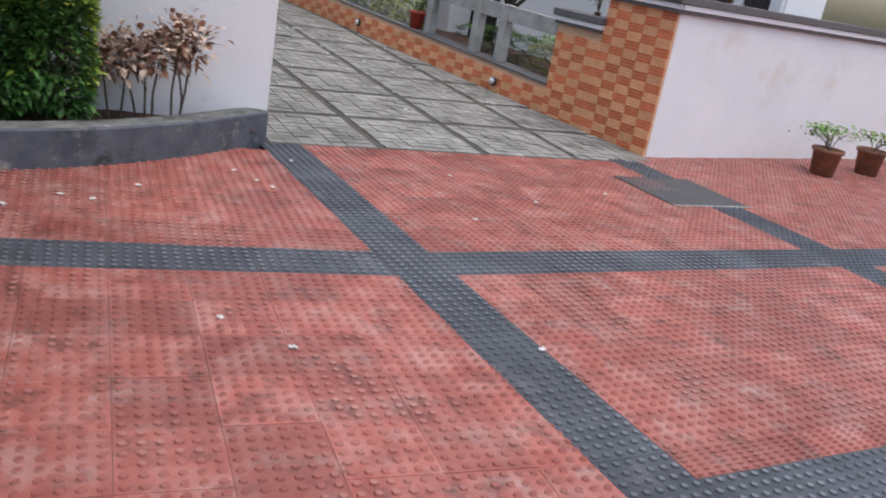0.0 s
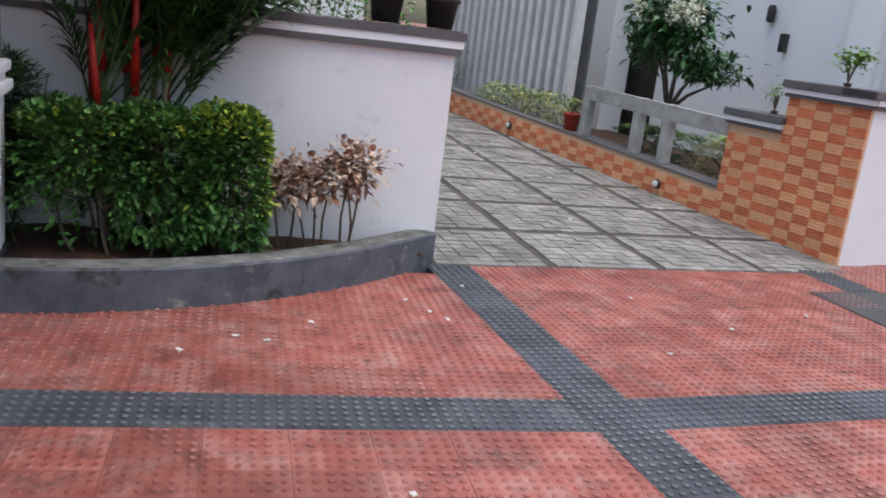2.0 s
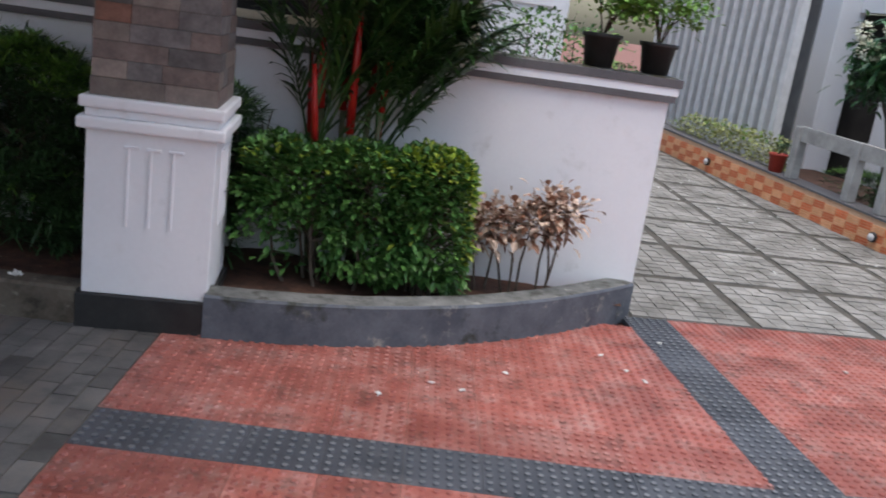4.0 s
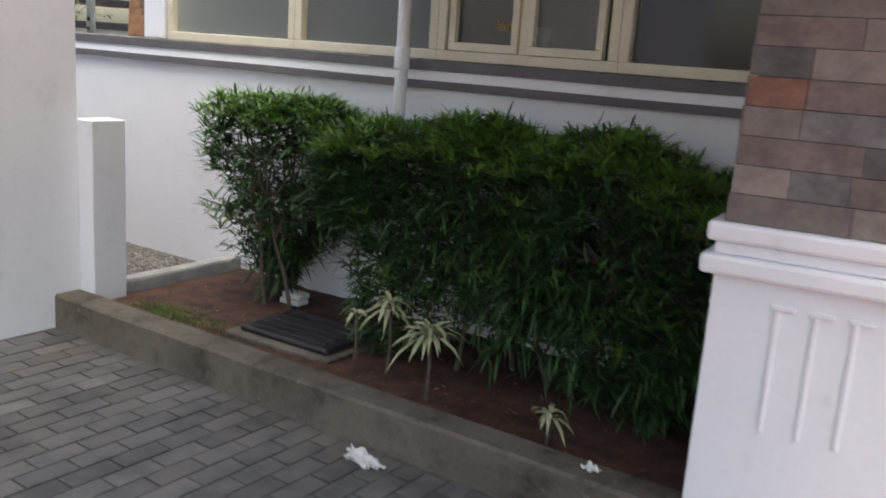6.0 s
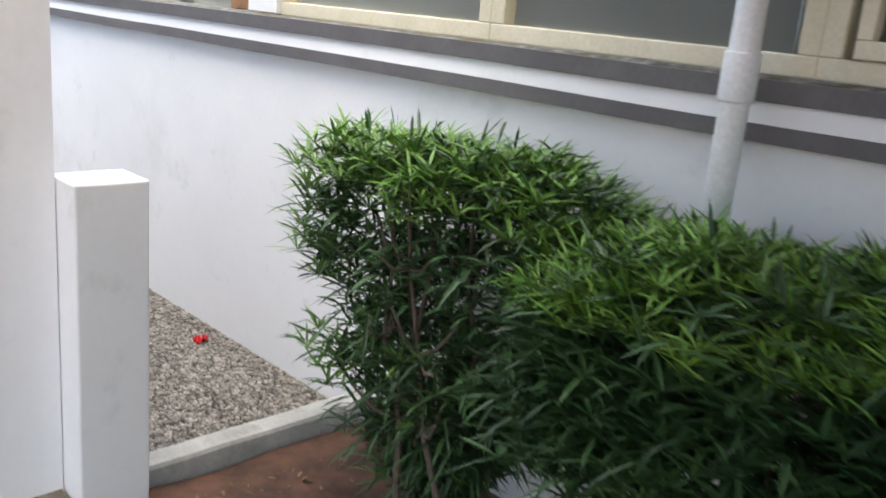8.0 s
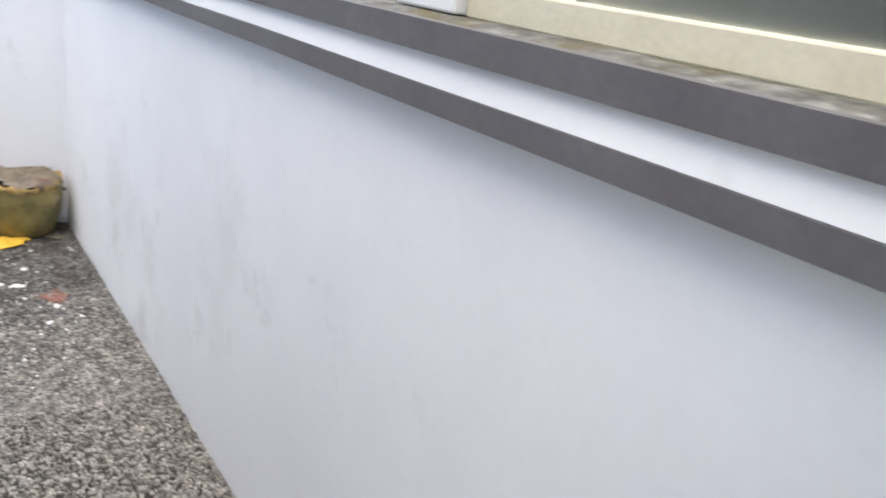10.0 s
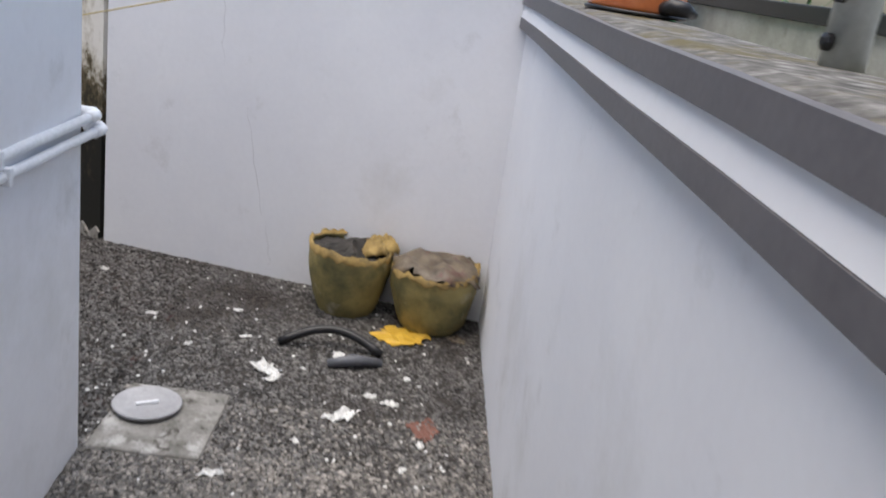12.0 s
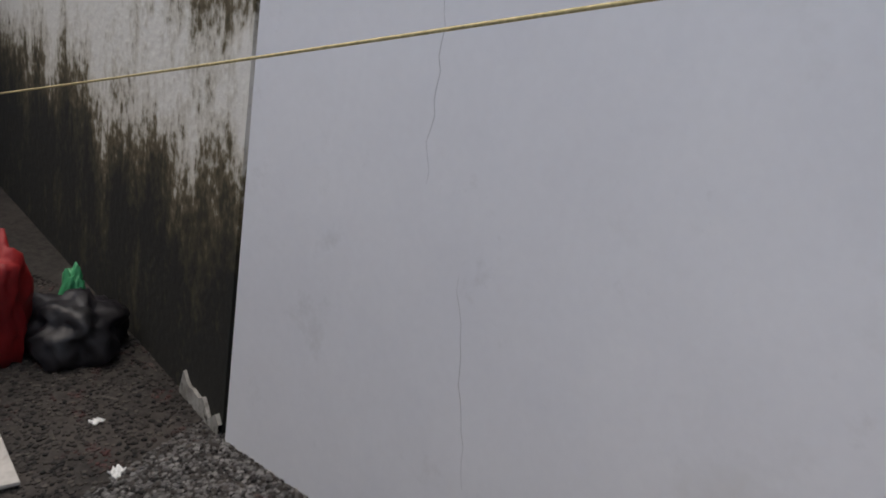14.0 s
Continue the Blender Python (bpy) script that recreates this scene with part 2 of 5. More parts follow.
# ---- frames of the plan: the garden wall runs along x; the paving and the gate pier are turned ----
GARDEN = Matrix.Identity(4)
PAVED = pose(1.483, 3.208, 0, 0, 0, 5.5) @ Matrix.Translation((-2.1, -3.3, 0))
PIER = pose(4.58, 5.88, 0, 0, 0, 13.8)
WALL = 5.40
LEDGE_TOP = 1.455

# ---- ground ----
FRAME = GARDEN
bm = bmesh.new()
bmesh.ops.create_grid(bm, x_segments=1, y_segments=1, size=400)
bmesh.ops.translate(bm, verts=bm.verts, vec=(0, 0, -0.045))
solid("ground", bm, JOINT, "bare earth and mortar bed under the paving", "ground", kind="structure")

# portico floor of slate bricks
bm = box(-5.2, -4, -0.04, 2.0, 4.3, -0.006)
floor_portico = solid("floor_portico", bm, SLATE_JOINT, "dark slate brick floor of the portico with sandy joints", "floor", kind="structure")

# gravel passage
bm = box(-12, 1.0, -0.04, -5.2, WALL - 0.002, 0.085)
box(-5.2, 4.36, -0.04, -4.90, WALL - 0.002, 0.085, 0, bm)
gravel_floor = solid("ground_passage", bm, GRAVELBED, "grey gravel floor of the side passage, littered", "ground", kind="structure")

# planter soil
bm = bmesh.new()
NX, NY = 90, 16
rng = random.Random(5)
grid = []
for i in range(NX + 1):
    row = []
    for j in range(NY + 1):
        x = -4.92 + 6.0 * i / NX
        y = 4.3 + 1.12 * j / NY
        z = 0.115 + 0.025 * noise.noise((x * 3, y * 3, 0)) + 0.012 * noise.noise((x * 14, y * 14, 2))
        row.append(bm.verts.new((x, y, z)))
    grid.append(row)
for i in range(NX):
    for j in range(NY):
        x = -4.92 + 6.0 * i / NX
        y = 4.3 + 1.12 * j / NY
        if x < -1.2 or y > 4.45 + 0.42 * max(0, x + 0.6) ** 1.2:
            bm.faces.new((grid[i][j], grid[i + 1][j], grid[i + 1][j + 1], grid[i][j + 1]))
bmesh.ops.delete(bm, geom=[v for v in bm.verts if not v.link_faces], context="VERTS")
solid("ground_planter", bm, SOIL, "dark reddish soil of the planting bed", "soil", kind="structure", smooth=True)

# ---- garden wall with its moulded coping ----
def profile_run(profile, x0, x1, name, mat, parent, label=""):
    bm = bmesh.new()
    n = max(1, int((x1 - x0) / 0.25))
    rings = []
    for i in range(n + 1):
        x = x0 + (x1 - x0) * i / n
        w = 0.0035 * noise.noise((x * 1.3, 0.5, profile[0][1])) if 0 < i < n else 0
        rings.append([bm.verts.new((x, y, z + w)) for y, z in profile])
    k = len(profile)
    for a, b in zip(rings, rings[1:]):
        for i in range(k):
            j = (i + 1) % k
            bm.faces.new((a[i], b[i], b[j], a[j]))
    bm.faces.new(rings[0])
    bm.faces.new(rings[-1][::-1])
    bmesh.ops.recalc_face_normals(bm, faces=bm.faces)
    return part(name, bm, mat, parent, label)


WX0, WX1 = -9.2, 1.17
wall_garden = thing("wall_garden", "white garden wall with grey moulded coping", "wall", kind="structure")
profile_run([(WALL, -0.03), (WALL + 0.22, -0.03), (WALL + 0.22, 1.315), (WALL, 1.315)], WX0, WX1, "wall_face", WHITE, wall_garden)
profile_run([(WALL - 0.03, 1.316), (WALL + 0.225, 1.316), (WALL + 0.225, 1.355), (WALL - 0.03, 1.355)], WX0, WX1 + 0.03, "lower_moulding", TRIM, wall_garden, "grey painted moulding")
profile_run([(WALL - 0.027, 1.356), (WALL + 0.22, 1.356), (WALL + 0.22, 1.403), (WALL - 0.022, 1.403)], WX0, WX1 + 0.04, "white_band", WHITE, wall_garden, "white painted band")
profile_run([(WALL - 0.032, 1.404), (WALL + 0.24, 1.404), (WALL + 0.24, LEDGE_TOP), (WALL - 0.032, LEDGE_TOP - 0.003)], WX0, WX1 + 0.055, "coping", TRIM, wall_garden, "dark grey coping")
bm = bmesh.new()
n = 160
rings = []
for i in range(n + 1):
    x = WX0 + (WX1 + 0.03 - WX0) * i / n
    ring = []
    for j in range(7):
        y = WALL - 0.022 + 0.254 * j / 6 + (0.006 * noise.noise((x * 9, j, 0)) if j == 0 else 0)
        ring.append(bm.verts.new((x, y, (LEDGE_TOP - 0.006 if j == 0 else LEDGE_TOP + 0.002) + max(0, 0.003 * noise.noise((x * 7, y * 11, 3))) + 0.002 * (j not in (0, 6)))))
    rings.append(ring)
for a, b in zip(rings, rings[1:]):
    for j in range(6):
        bm.faces.new((a[j], b[j], b[j + 1], a[j + 1]))
part("ledge_crust", bm, LEDGE, wall_garden, "weathered, lichen-stained top of the coping", True)

# ---- house on the passage and the portico roof ----
bm = prism([(-7.67, 4.215), (-7.67, -3.0), (-4.98, -3.0), (-4.98, 4.34)], -0.03, 2.8)
bmesh.ops.recalc_face_normals(bm, faces=bm.faces)
solid("wall_house", bm, WHITE, "plain white house wall beside the passage", "wall", kind="structure")
bm = box(-5.02, 4.343, -0.02, -4.865, 4.535, 1.05, 0.006)
solid("wall_stub", bm, WHITE, "low white wall stub beside the planting bed", "wall", kind="structure")
# out-of-view slab; extent and height set to shade the bed and wall
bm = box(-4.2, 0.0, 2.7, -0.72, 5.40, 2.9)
solid("ceiling_portico", bm, GREYWHITE, "plain white portico roof slab, unseen, cut to shade the wall", "ceiling", kind="structure")

# end wall of the passage, and the mouldy wall beyond it
def slab_between(a, b, thick, z0, z1):
    ax, ay = a
    bx, by = b
    d = Vector((bx - ax, by - ay, 0)).normalized()
    nrm = Vector((-d.y, d.x, 0)) * thick
    bm = prism([(ax, ay), (bx, by), (bx + nrm.x, by + nrm.y), (ax + nrm.x, ay + nrm.y)], z0, z1)
    bmesh.ops.recalc_face_normals(bm, faces=bm.faces)
    return bm


ENDA, ENDB = (-9.345, 3.665), (-8.95, 5.44)
solid("wall_end", slab_between(ENDA, ENDB, 0.2, -0.03, 1.525), WHITE, "white painted end wall of the passage", "wall", kind="structure")
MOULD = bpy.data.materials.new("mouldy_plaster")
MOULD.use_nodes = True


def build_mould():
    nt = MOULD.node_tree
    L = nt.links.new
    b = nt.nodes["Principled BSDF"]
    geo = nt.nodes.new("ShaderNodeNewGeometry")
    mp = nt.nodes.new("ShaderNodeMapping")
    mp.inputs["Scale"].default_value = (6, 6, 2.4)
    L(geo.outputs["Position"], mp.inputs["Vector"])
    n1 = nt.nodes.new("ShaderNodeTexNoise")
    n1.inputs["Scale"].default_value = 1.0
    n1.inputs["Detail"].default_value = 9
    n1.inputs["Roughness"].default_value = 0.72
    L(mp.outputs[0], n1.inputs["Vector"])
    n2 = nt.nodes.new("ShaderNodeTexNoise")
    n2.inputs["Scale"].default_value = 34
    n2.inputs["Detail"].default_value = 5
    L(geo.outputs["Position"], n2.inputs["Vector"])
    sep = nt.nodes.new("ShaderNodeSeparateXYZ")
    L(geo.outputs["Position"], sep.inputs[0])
    # algae is thick low down and thins out towards z 0.95
    foot_algae = nt.nodes.new("ShaderNodeMapRange")
    foot_algae.inputs["From Min"].default_value, foot_algae.inputs["From Max"].default_value = 0.48, 0.95
    foot_algae.inputs["To Min"].default_value, foot_algae.inputs["To Max"].default_value = 0.27, -0.17
    L(sep.outputs["Z"], foot_algae.inputs["Value"])
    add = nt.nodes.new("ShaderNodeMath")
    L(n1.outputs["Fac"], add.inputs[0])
    L(foot_algae.outputs["Result"], add.inputs[1])
    # brown algae run down from the top by the corner
    run = nt.nodes.new("ShaderNodeMapRange")
    run.inputs["From Min"].default_value, run.inputs["From Max"].default_value = 1.08, 1.3
    run.inputs["To Min"].default_value, run.inputs["To Max"].default_value = 0.0, 0.26
    L(sep.outputs["Z"], run.inputs["Value"])
    near = nt.nodes.new("ShaderNodeMapRange")
    near.inputs["From Min"].default_value, near.inputs["From Max"].default_value = -9.68, -9.50
    L(sep.outputs["X"], near.inputs["Value"])
    both = nt.nodes.new("ShaderNodeMath")
    both.operation = "MULTIPLY"
    L(run.outputs["Result"], both.inputs[0])
    L(near.outputs["Result"], both.inputs[1])
    top = nt.nodes.new("ShaderNodeMath")
    L(add.outputs[0], top.inputs[0])
    L(both.outputs[0], top.inputs[1])
    add = top
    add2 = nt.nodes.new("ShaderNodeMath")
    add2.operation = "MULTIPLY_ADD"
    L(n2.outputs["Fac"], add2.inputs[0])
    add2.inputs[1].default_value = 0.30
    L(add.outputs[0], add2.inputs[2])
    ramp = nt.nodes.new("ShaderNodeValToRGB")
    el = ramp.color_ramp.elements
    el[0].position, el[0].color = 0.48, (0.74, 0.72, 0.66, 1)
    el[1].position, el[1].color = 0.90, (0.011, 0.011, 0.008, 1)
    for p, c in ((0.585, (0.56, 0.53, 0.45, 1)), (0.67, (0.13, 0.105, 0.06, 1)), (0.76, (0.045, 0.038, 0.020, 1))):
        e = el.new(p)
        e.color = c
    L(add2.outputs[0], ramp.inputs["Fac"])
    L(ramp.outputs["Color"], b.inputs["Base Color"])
    b.inputs["Roughness"].default_value = 0.95
    bp = nt.nodes.new("ShaderNodeBump")
    bp.inputs["Strength"].default_value = 0.5
    bp.inputs["Distance"].default_value = 0.006
    L(n2.outputs["Fac"], bp.inputs["Height"])
    L(bp.outputs["Normal"], b.inputs["Normal"])


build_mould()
SLABC0 = material("bare_plaster", [(0.20, 0.19, 0.17), (0.38, 0.37, 0.34)], 14, 0.9, 0.4, stain=((0.05, 0.045, 0.035), 22, 0.55, 0.68))
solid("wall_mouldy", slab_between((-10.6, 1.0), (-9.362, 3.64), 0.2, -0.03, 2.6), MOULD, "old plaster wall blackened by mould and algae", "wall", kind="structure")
# pale plaster left bare at the foot
bm = bmesh.new()
LOW, HIGH = [], []
for i in range(13):
    s = i / 12
    x, y = -9.47 + 0.115 * s, 3.405 + 0.235 * s
    h = 0.15 - 0.03 * s + 0.05 * noise.noise((s * 6, 0, 3)) - (0.05 if i == 0 else 0)
    LOW.append([bm.verts.new((x + d, y - d * 0.47, -0.03)) for d in (0.009, -0.004)])
    HIGH.append([bm.verts.new((x + d, y - d * 0.47, h)) for d in (0.007, -0.004)])
for a, b, c, d in zip(LOW, LOW[1:], HIGH, HIGH[1:]):
    bm.faces.new((a[0], b[0], d[0], c[0]))
    bm.faces.new((c[0], d[0], d[1], c[1]))
bm.faces.new((LOW[0][1], LOW[0][0], HIGH[0][0], HIGH[0][1]))
solid("trim_bare_plaster", bm, SLABC0, "pale bare plaster at the foot of the mouldy wall", "plaster", kind="structure")
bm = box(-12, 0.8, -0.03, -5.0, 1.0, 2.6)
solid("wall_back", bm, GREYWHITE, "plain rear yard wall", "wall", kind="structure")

# ---- kerbs ----
def kerb_blocks(points, width, z1, name, mat, label, top=None):
    """A low kerb along a line, inner side to the left of its run."""
    pts = [Vector((x, y)) for x, y in points]
    out, inn = [], []
    for i, p in enumerate(pts):
        d = (pts[min(i + 1, len(pts) - 1)] - pts[max(i - 1, 0)]).normalized()
        q = Vector((-d.y, d.x))
        out.append(p)
        inn.append(p + q * width)
    bm = bmesh.new()
    rings = []
    for i, (o, n) in enumerate(zip(out, inn)):
        r = 0.004 * noise.noise((o.x * 6, o.y * 6, 0))
        c = (n - o) * 0.07
        rings.append([bm.verts.new(v) for v in ((o.x, o.y, -0.03), (o.x, o.y, z1 - 0.012 + r), (o.x + c.x, o.y + c.y, z1 + r), (n.x - c.x, n.y - c.y, z1 + r), (n.x, n.y, z1 - 0.015 + r), (n.x, n.y, -0.03))])
    for a, b in zip(rings, rings[1:]):
        for k in range(5):
            bm.faces.new((a[k], b[k], b[k + 1], a[k + 1])).material_index = 1 if top and k in (2, 3) else 0
    bm.faces.new(rings[0])
    bm.faces.new(rings[-1][::-1])
    bmesh.ops.recalc_face_normals(bm, faces=bm.faces)
    ob = solid(name, bm, mat, label, "kerb", kind="structure")
    if top:
        ob.data.materials.append(top)
    return ob


CURVE = []
for i in range(25):
    s = i / 24
    x = -1.17 + 2.34 * s
    CURVE.append((x, 4.20 + 0.13 * s + 1.02 * s ** 2.25))
kerb_blocks(CURVE, 0.17, 0.215, "kerb_curved", KERB, "grey painted curved kerb round the planting bed", KERBTOP)
kerb_blocks([(-4.98 + 0.2 * i, 4.195) for i in range(16)] + [(-1.76, 4.195)], 0.15, 0.175, "kerb_portico", KERBRAW, "weathered concrete kerb along the portico floor")
kerb_blocks([(-4.93, 4.50 + 0.1 * i) for i in range(10)], 0.09, 0.19, "kerb_end", CONCRETE, "pale concrete kerb between bed and gravel")

# ---- portico column ----
STONES = [material("cladding_stone_" + n, c, 16, 0.75, 0.45, 70, randomly=0.25) for n, c in (
    ("brown", [(0.12, 0.095, 0.085), (0.19, 0.15, 0.135)]), ("grey", [(0.095, 0.088, 0.086), (0.165, 0.155, 0.152)]),
    ("buff", [(0.16, 0.135, 0.12), (0.23, 0.195, 0.17)]), ("rust", [(0.17, 0.085, 0.06), (0.25, 0.13, 0.095)]))]
MORTAR = material("cladding_mortar", [(0.10, 0.085, 0.075), (0.16, 0.14, 0.12)], 20, 0.95, 0.3)
COLX, COLY, COLW = -1.475, 4.50, 0.575


def build_column():
    col = thing("portico_column", "square column with white fluted base and stone-clad shaft", "column", (COLX, COLY, 0), 5)
    h = COLW / 2

    def block(name, half, z0, z1, mat, label="", bevel=0.006):
        return part(name, box(-half, -half, z0, half, half, z1, bevel), mat, col, label)
    block("plinth", h + 0.022, -0.02, 0.165, BLACK, "black painted plinth")
    pedestal = block("pedestal", h, 0.165, 0.938, WHITE, "white plastered pedestal")
    block("lower_cap", h + 0.038, 0.938, 0.994, WHITE, "", 0.012)
    block("cap_neck", h + 0.006, 0.994, 1.032, WHITE)
    block("upper_cap", h + 0.03, 1.032, 1.086, WHITE, "", 0.012)
    # raised flutes with a short tick at the top
    for face in range(2):
        turn = Matrix.Rotation(radians(90 * face), 4, "Z")
        for k in (-1, 0, 1):
            bm = bmesh.new()
            x = k * 0.10
            box(x - 0.007, -h - 0.009, 0.500, x + 0.007, -h + 0.004, 0.870, 0.003, bm)
            box(x - 0.020, -h - 0.010, 0.860, x + 0.045, -h + 0.003, 0.874, 0.003, bm)
            bmesh.ops.transform(bm, matrix=turn, verts=bm.verts)
            part("flute", bm, WHITE, pedestal)
    # tapering shaft with split stone cladding
    z0, z1 = 1.087, 2.7
    half = lambda z: 0.276 - 0.051 * (z - z0) / (z1 - z0)
    bm = bmesh.new()
    ring = lambda z, d: [bm.verts.new((sx * (half(z) + d), sy * (half(z) + d), z)) for sx, sy in ((-1, -1), (1, -1), (1, 1), (-1, 1))]
    a, b = ring(z0, -0.012), ring(z1, -0.012)
    for i in range(4):
        bm.faces.new((a[i], a[(i + 1) % 4], b[(i + 1) % 4], b[i]))
    bm.faces.new(b)
    shaft = part("shaft", bm, MORTAR, col, "shaft clad in split brown and grey stone")
    rng = random.Random(11)
    rows = 20
    for r in range(rows):
        lo, hi = z0 + (z1 - z0) * r / rows, z0 + (z1 - z0) * (r + 1) / rows
        for face in range(4):
            w = half(lo) * 2
            cuts = [0.0]
            while cuts[-1] < w - 0.001:
                step = rng.choice((0.15, 0.20, 0.26, 0.32))
                nxt = cuts[-1] + step
                cuts.append(w if w - nxt < 0.08 else nxt)
            for c0, c1 in zip(cuts, cuts[1:]):
                proud = rng.choice((0.001, 0.003, 0.005, 0.008))
                bm = box(c0 - w / 2 + 0.001, -half(lo) - proud, lo + 0.001, c1 - w / 2 - 0.001, -half(lo) + 0.014, hi - 0.001)
                bmesh.ops.transform(bm, matrix=Matrix.Rotation(radians(90 * face), 4, "Z"), verts=bm.verts)
                part("stone", bm, STONES[rng.choice((0, 0, 1, 1, 2, 2, 3) if rng.random() < 0.75 else (1, 2))], shaft)


build_column()

# ---- windows of the lean-to on the wall ----
FROSTED = glass("frosted_glass", (0.80, 0.84, 0.82), 0.45)
CLEAR = glass("window_glass", (0.9, 0.93, 0.92), 0.02)
SMOKED = glass("smoked_glass", (0.03, 0.033, 0.035), 0.08, 0.0)
INTERIOR = material("dim_room_plaster", [(0.30, 0.30, 0.27), (0.40, 0.40, 0.36)], 2, 0.9, 0.1)
WINY = WALL + 0.085
WZ0, WZ1 = LEDGE_TOP + 0.003, 2.55


def bar(bm, x0, x1, z0, z1, y0=-0.03, y1=0.03):
    return box(x0, y0, z0, x1, y1, z1, 0.004, bm)


def window_unit(name, x0, x1, panes, label):
    win = thing(name, label, "window", (x0, WINY, WZ0), kind="structure")
    w, h = x1 - x0, WZ1 - WZ0
    for nm, a, b, c, d in (("window_sill", 0, w, 0, 0.05), ("window_head", 0, w, h - 0.05, h), ("window_jamb", 0, 0.05, 0.05, h - 0.05), ("window_jamb", w - 0.05, w, 0.05, h - 0.05)):
        part(nm, bar(None, a, b, c, d), CREAM, win)
    n = len(panes)
    pw = (w - 0.1) / n
    for i, mat in enumerate(panes):
        a, b = 0.05 + pw * i, 0.05 + pw * (i + 1)
        if i:
            part("mullion", bar(None, a - 0.022, a + 0.022, 0.05, h - 0.05, -0.026, 0.026), CREAM, win)
        if mat is CLEAR:
            bm = bmesh.new()
            for q in ((a + 0.024, b - 0.024, 0.052, 0.092), (a + 0.024, b - 0.024, h - 0.09, h - 0.052), (a + 0.024, a + 0.06, 0.092, h - 0.09), (b - 0.06, b - 0.024, 0.092, h - 0.09)):
                bar(bm, *q, -0.04, 0.0)
            part("sash", bm, CREAM, win)
        pane = part("pane", box(a + 0.02, -0.004, 0.045, b - 0.02, 0.004, h - 0.045), mat, win)
        if mat is not SMOKED:
            pane.visible_shadow = False


window_unit("window_1", -5.69, -4.60, (FROSTED,), "cream-framed window with frosted glass on the wall")
window_unit("window_2", -4.60, -3.62, (FROSTED,), "cream-framed window with frosted glass behind the pipe")
window_unit("window_3", -3.62, -2.64, (CLEAR, CLEAR), "cream-framed window with two clear sashes")
window_unit("window_4", -2.64, -1.55, (SMOKED,), "cream-framed window with dark glass")
window_unit("window_5", -1.55, -0.75, (SMOKED,), "cream-framed window with dark glass")
window_unit("window_6", -0.75, 0.02, (SMOKED, FROSTED), "cream-framed corner window with dark glass")
bm = box(-5.89, WINY - 0.05, LEDGE_TOP + 0.006, -5.695, WINY + 0.15, 2.9, 0.005)
solid("wall_post", bm, WHITE, "white post at the end of the windows", "post", kind="structure")
# the lean-to room behind
bm = box(-5.69, WINY - 0.03, WZ1, 0.03, WINY + 0.12, 2.95)
solid("wall_leanto", bm, WHITE, "white wall above the windows", "wall", kind="structure")
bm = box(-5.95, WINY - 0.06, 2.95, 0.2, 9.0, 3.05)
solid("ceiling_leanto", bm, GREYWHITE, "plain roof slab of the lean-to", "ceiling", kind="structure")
bm = box(-5.8, 8.2, -0.03, 0.02, 8.35, 2.95)
box(-5.8, WINY + 0.16, -0.03, -5.7, 8.2, 2.95, 0, bm)
box(-0.08, WINY + 0.06, 1.3, 0.02, 8.2, 2.95, 0, bm)
solid("wall_room", bm, INTERIOR, "dim plastered walls of the lean-to room", "wall", kind="structure")
bm = box(-5.7, WALL + 0.25, 0.5, -0.08, 8.2, 0.6)
solid("floor_room", bm, CONCRETE, "plain cement floor of the lean-to room", "floor", kind="structure")

# rain pipe in front of the wall
pipe = thing("rain_pipe", "white plastic rain pipe with a coupling, on the wall", "pipe", (-3.705, WALL - 0.115, 0))
part("pipe", tube([(0, 0, 0.09), (0, 0, 2.95)], 0.032, 16), PVC, pipe, "", True)
part("coupling", lathe([(0.037, 1.40), (0.039, 1.405), (0.039, 1.50), (0.037, 1.505)], 16), PVC, pipe, "", True)
for z in (1.05, 2.1):
    bm = lathe([(0.036, z), (0.036, z + 0.025)], 16)
    box(-0.012, 0.03, z, 0.012, 0.118 if z < 1.29 else 0.15, z + 0.025, 0, bm)
    part("bracket", bm, PVC, pipe)

# ---- gate pier, gate wall and the low drive wall ----
FRAME = PIER
wall_gate = thing("wall_gate", "white gate wall with grey coping, stained near the ground", "wall", kind="structure")
part("wall_face", box(0.03, 0.0, -0.03, 9.0, 0.2, 1.24), GATEWHITE, wall_gate)
part("lower_moulding", box(0.0, -0.03, 1.242, 9.0, 0.23, 1.272, 0.004), TRIM, wall_gate)
part("white_band", box(0.0, -0.045, 1.274, 9.0, 0.24, 1.318, 0.004), WHITE, wall_gate)
part("coping", box(-0.06, -0.06, 1.32, 9.0, 0.26, 1.385, 0.006), TRIM, wall_gate, "dark grey coping")

pier = thing("wall_pier", "stepped gate pier faced with orange brick tiles", "pier", kind="structure")
part("core", box(0.004, 0.0, -0.03, 0.028, 0.80, 1.24), GROUT, pier)
part("core", box(0.004, 0.80, -0.03, 0.2, 1.40, 0.93), GROUT, pier)
for nm, a, b, z in (("upper_cap", -0.02, 0.83, 1.242), ("lower_cap", 0.80, 1.43, 0.932)):
    part(nm, box(-0.03, a, z, 0.23, b, z + 0.03, 0.004), TRIM, pier)
    part(nm, box(-0.045, a - 0.01, z + 0.032, 0.24, b + 0.01, z + 0.074, 0.004), WHITE, pier)
    part(nm, box(-0.06, a - 0.02, z + 0.076, 0.25, b + 0.02, z + 0.14, 0.006), TRIM, pier, "dark grey cap")
drive_wall = thing("wall_drive", "low drive wall faced with orange brick tiles", "wall", kind="structure")
SLOPE = 0.045


def rise(y):
    return max(0.0, y - 0.3) * SLOPE


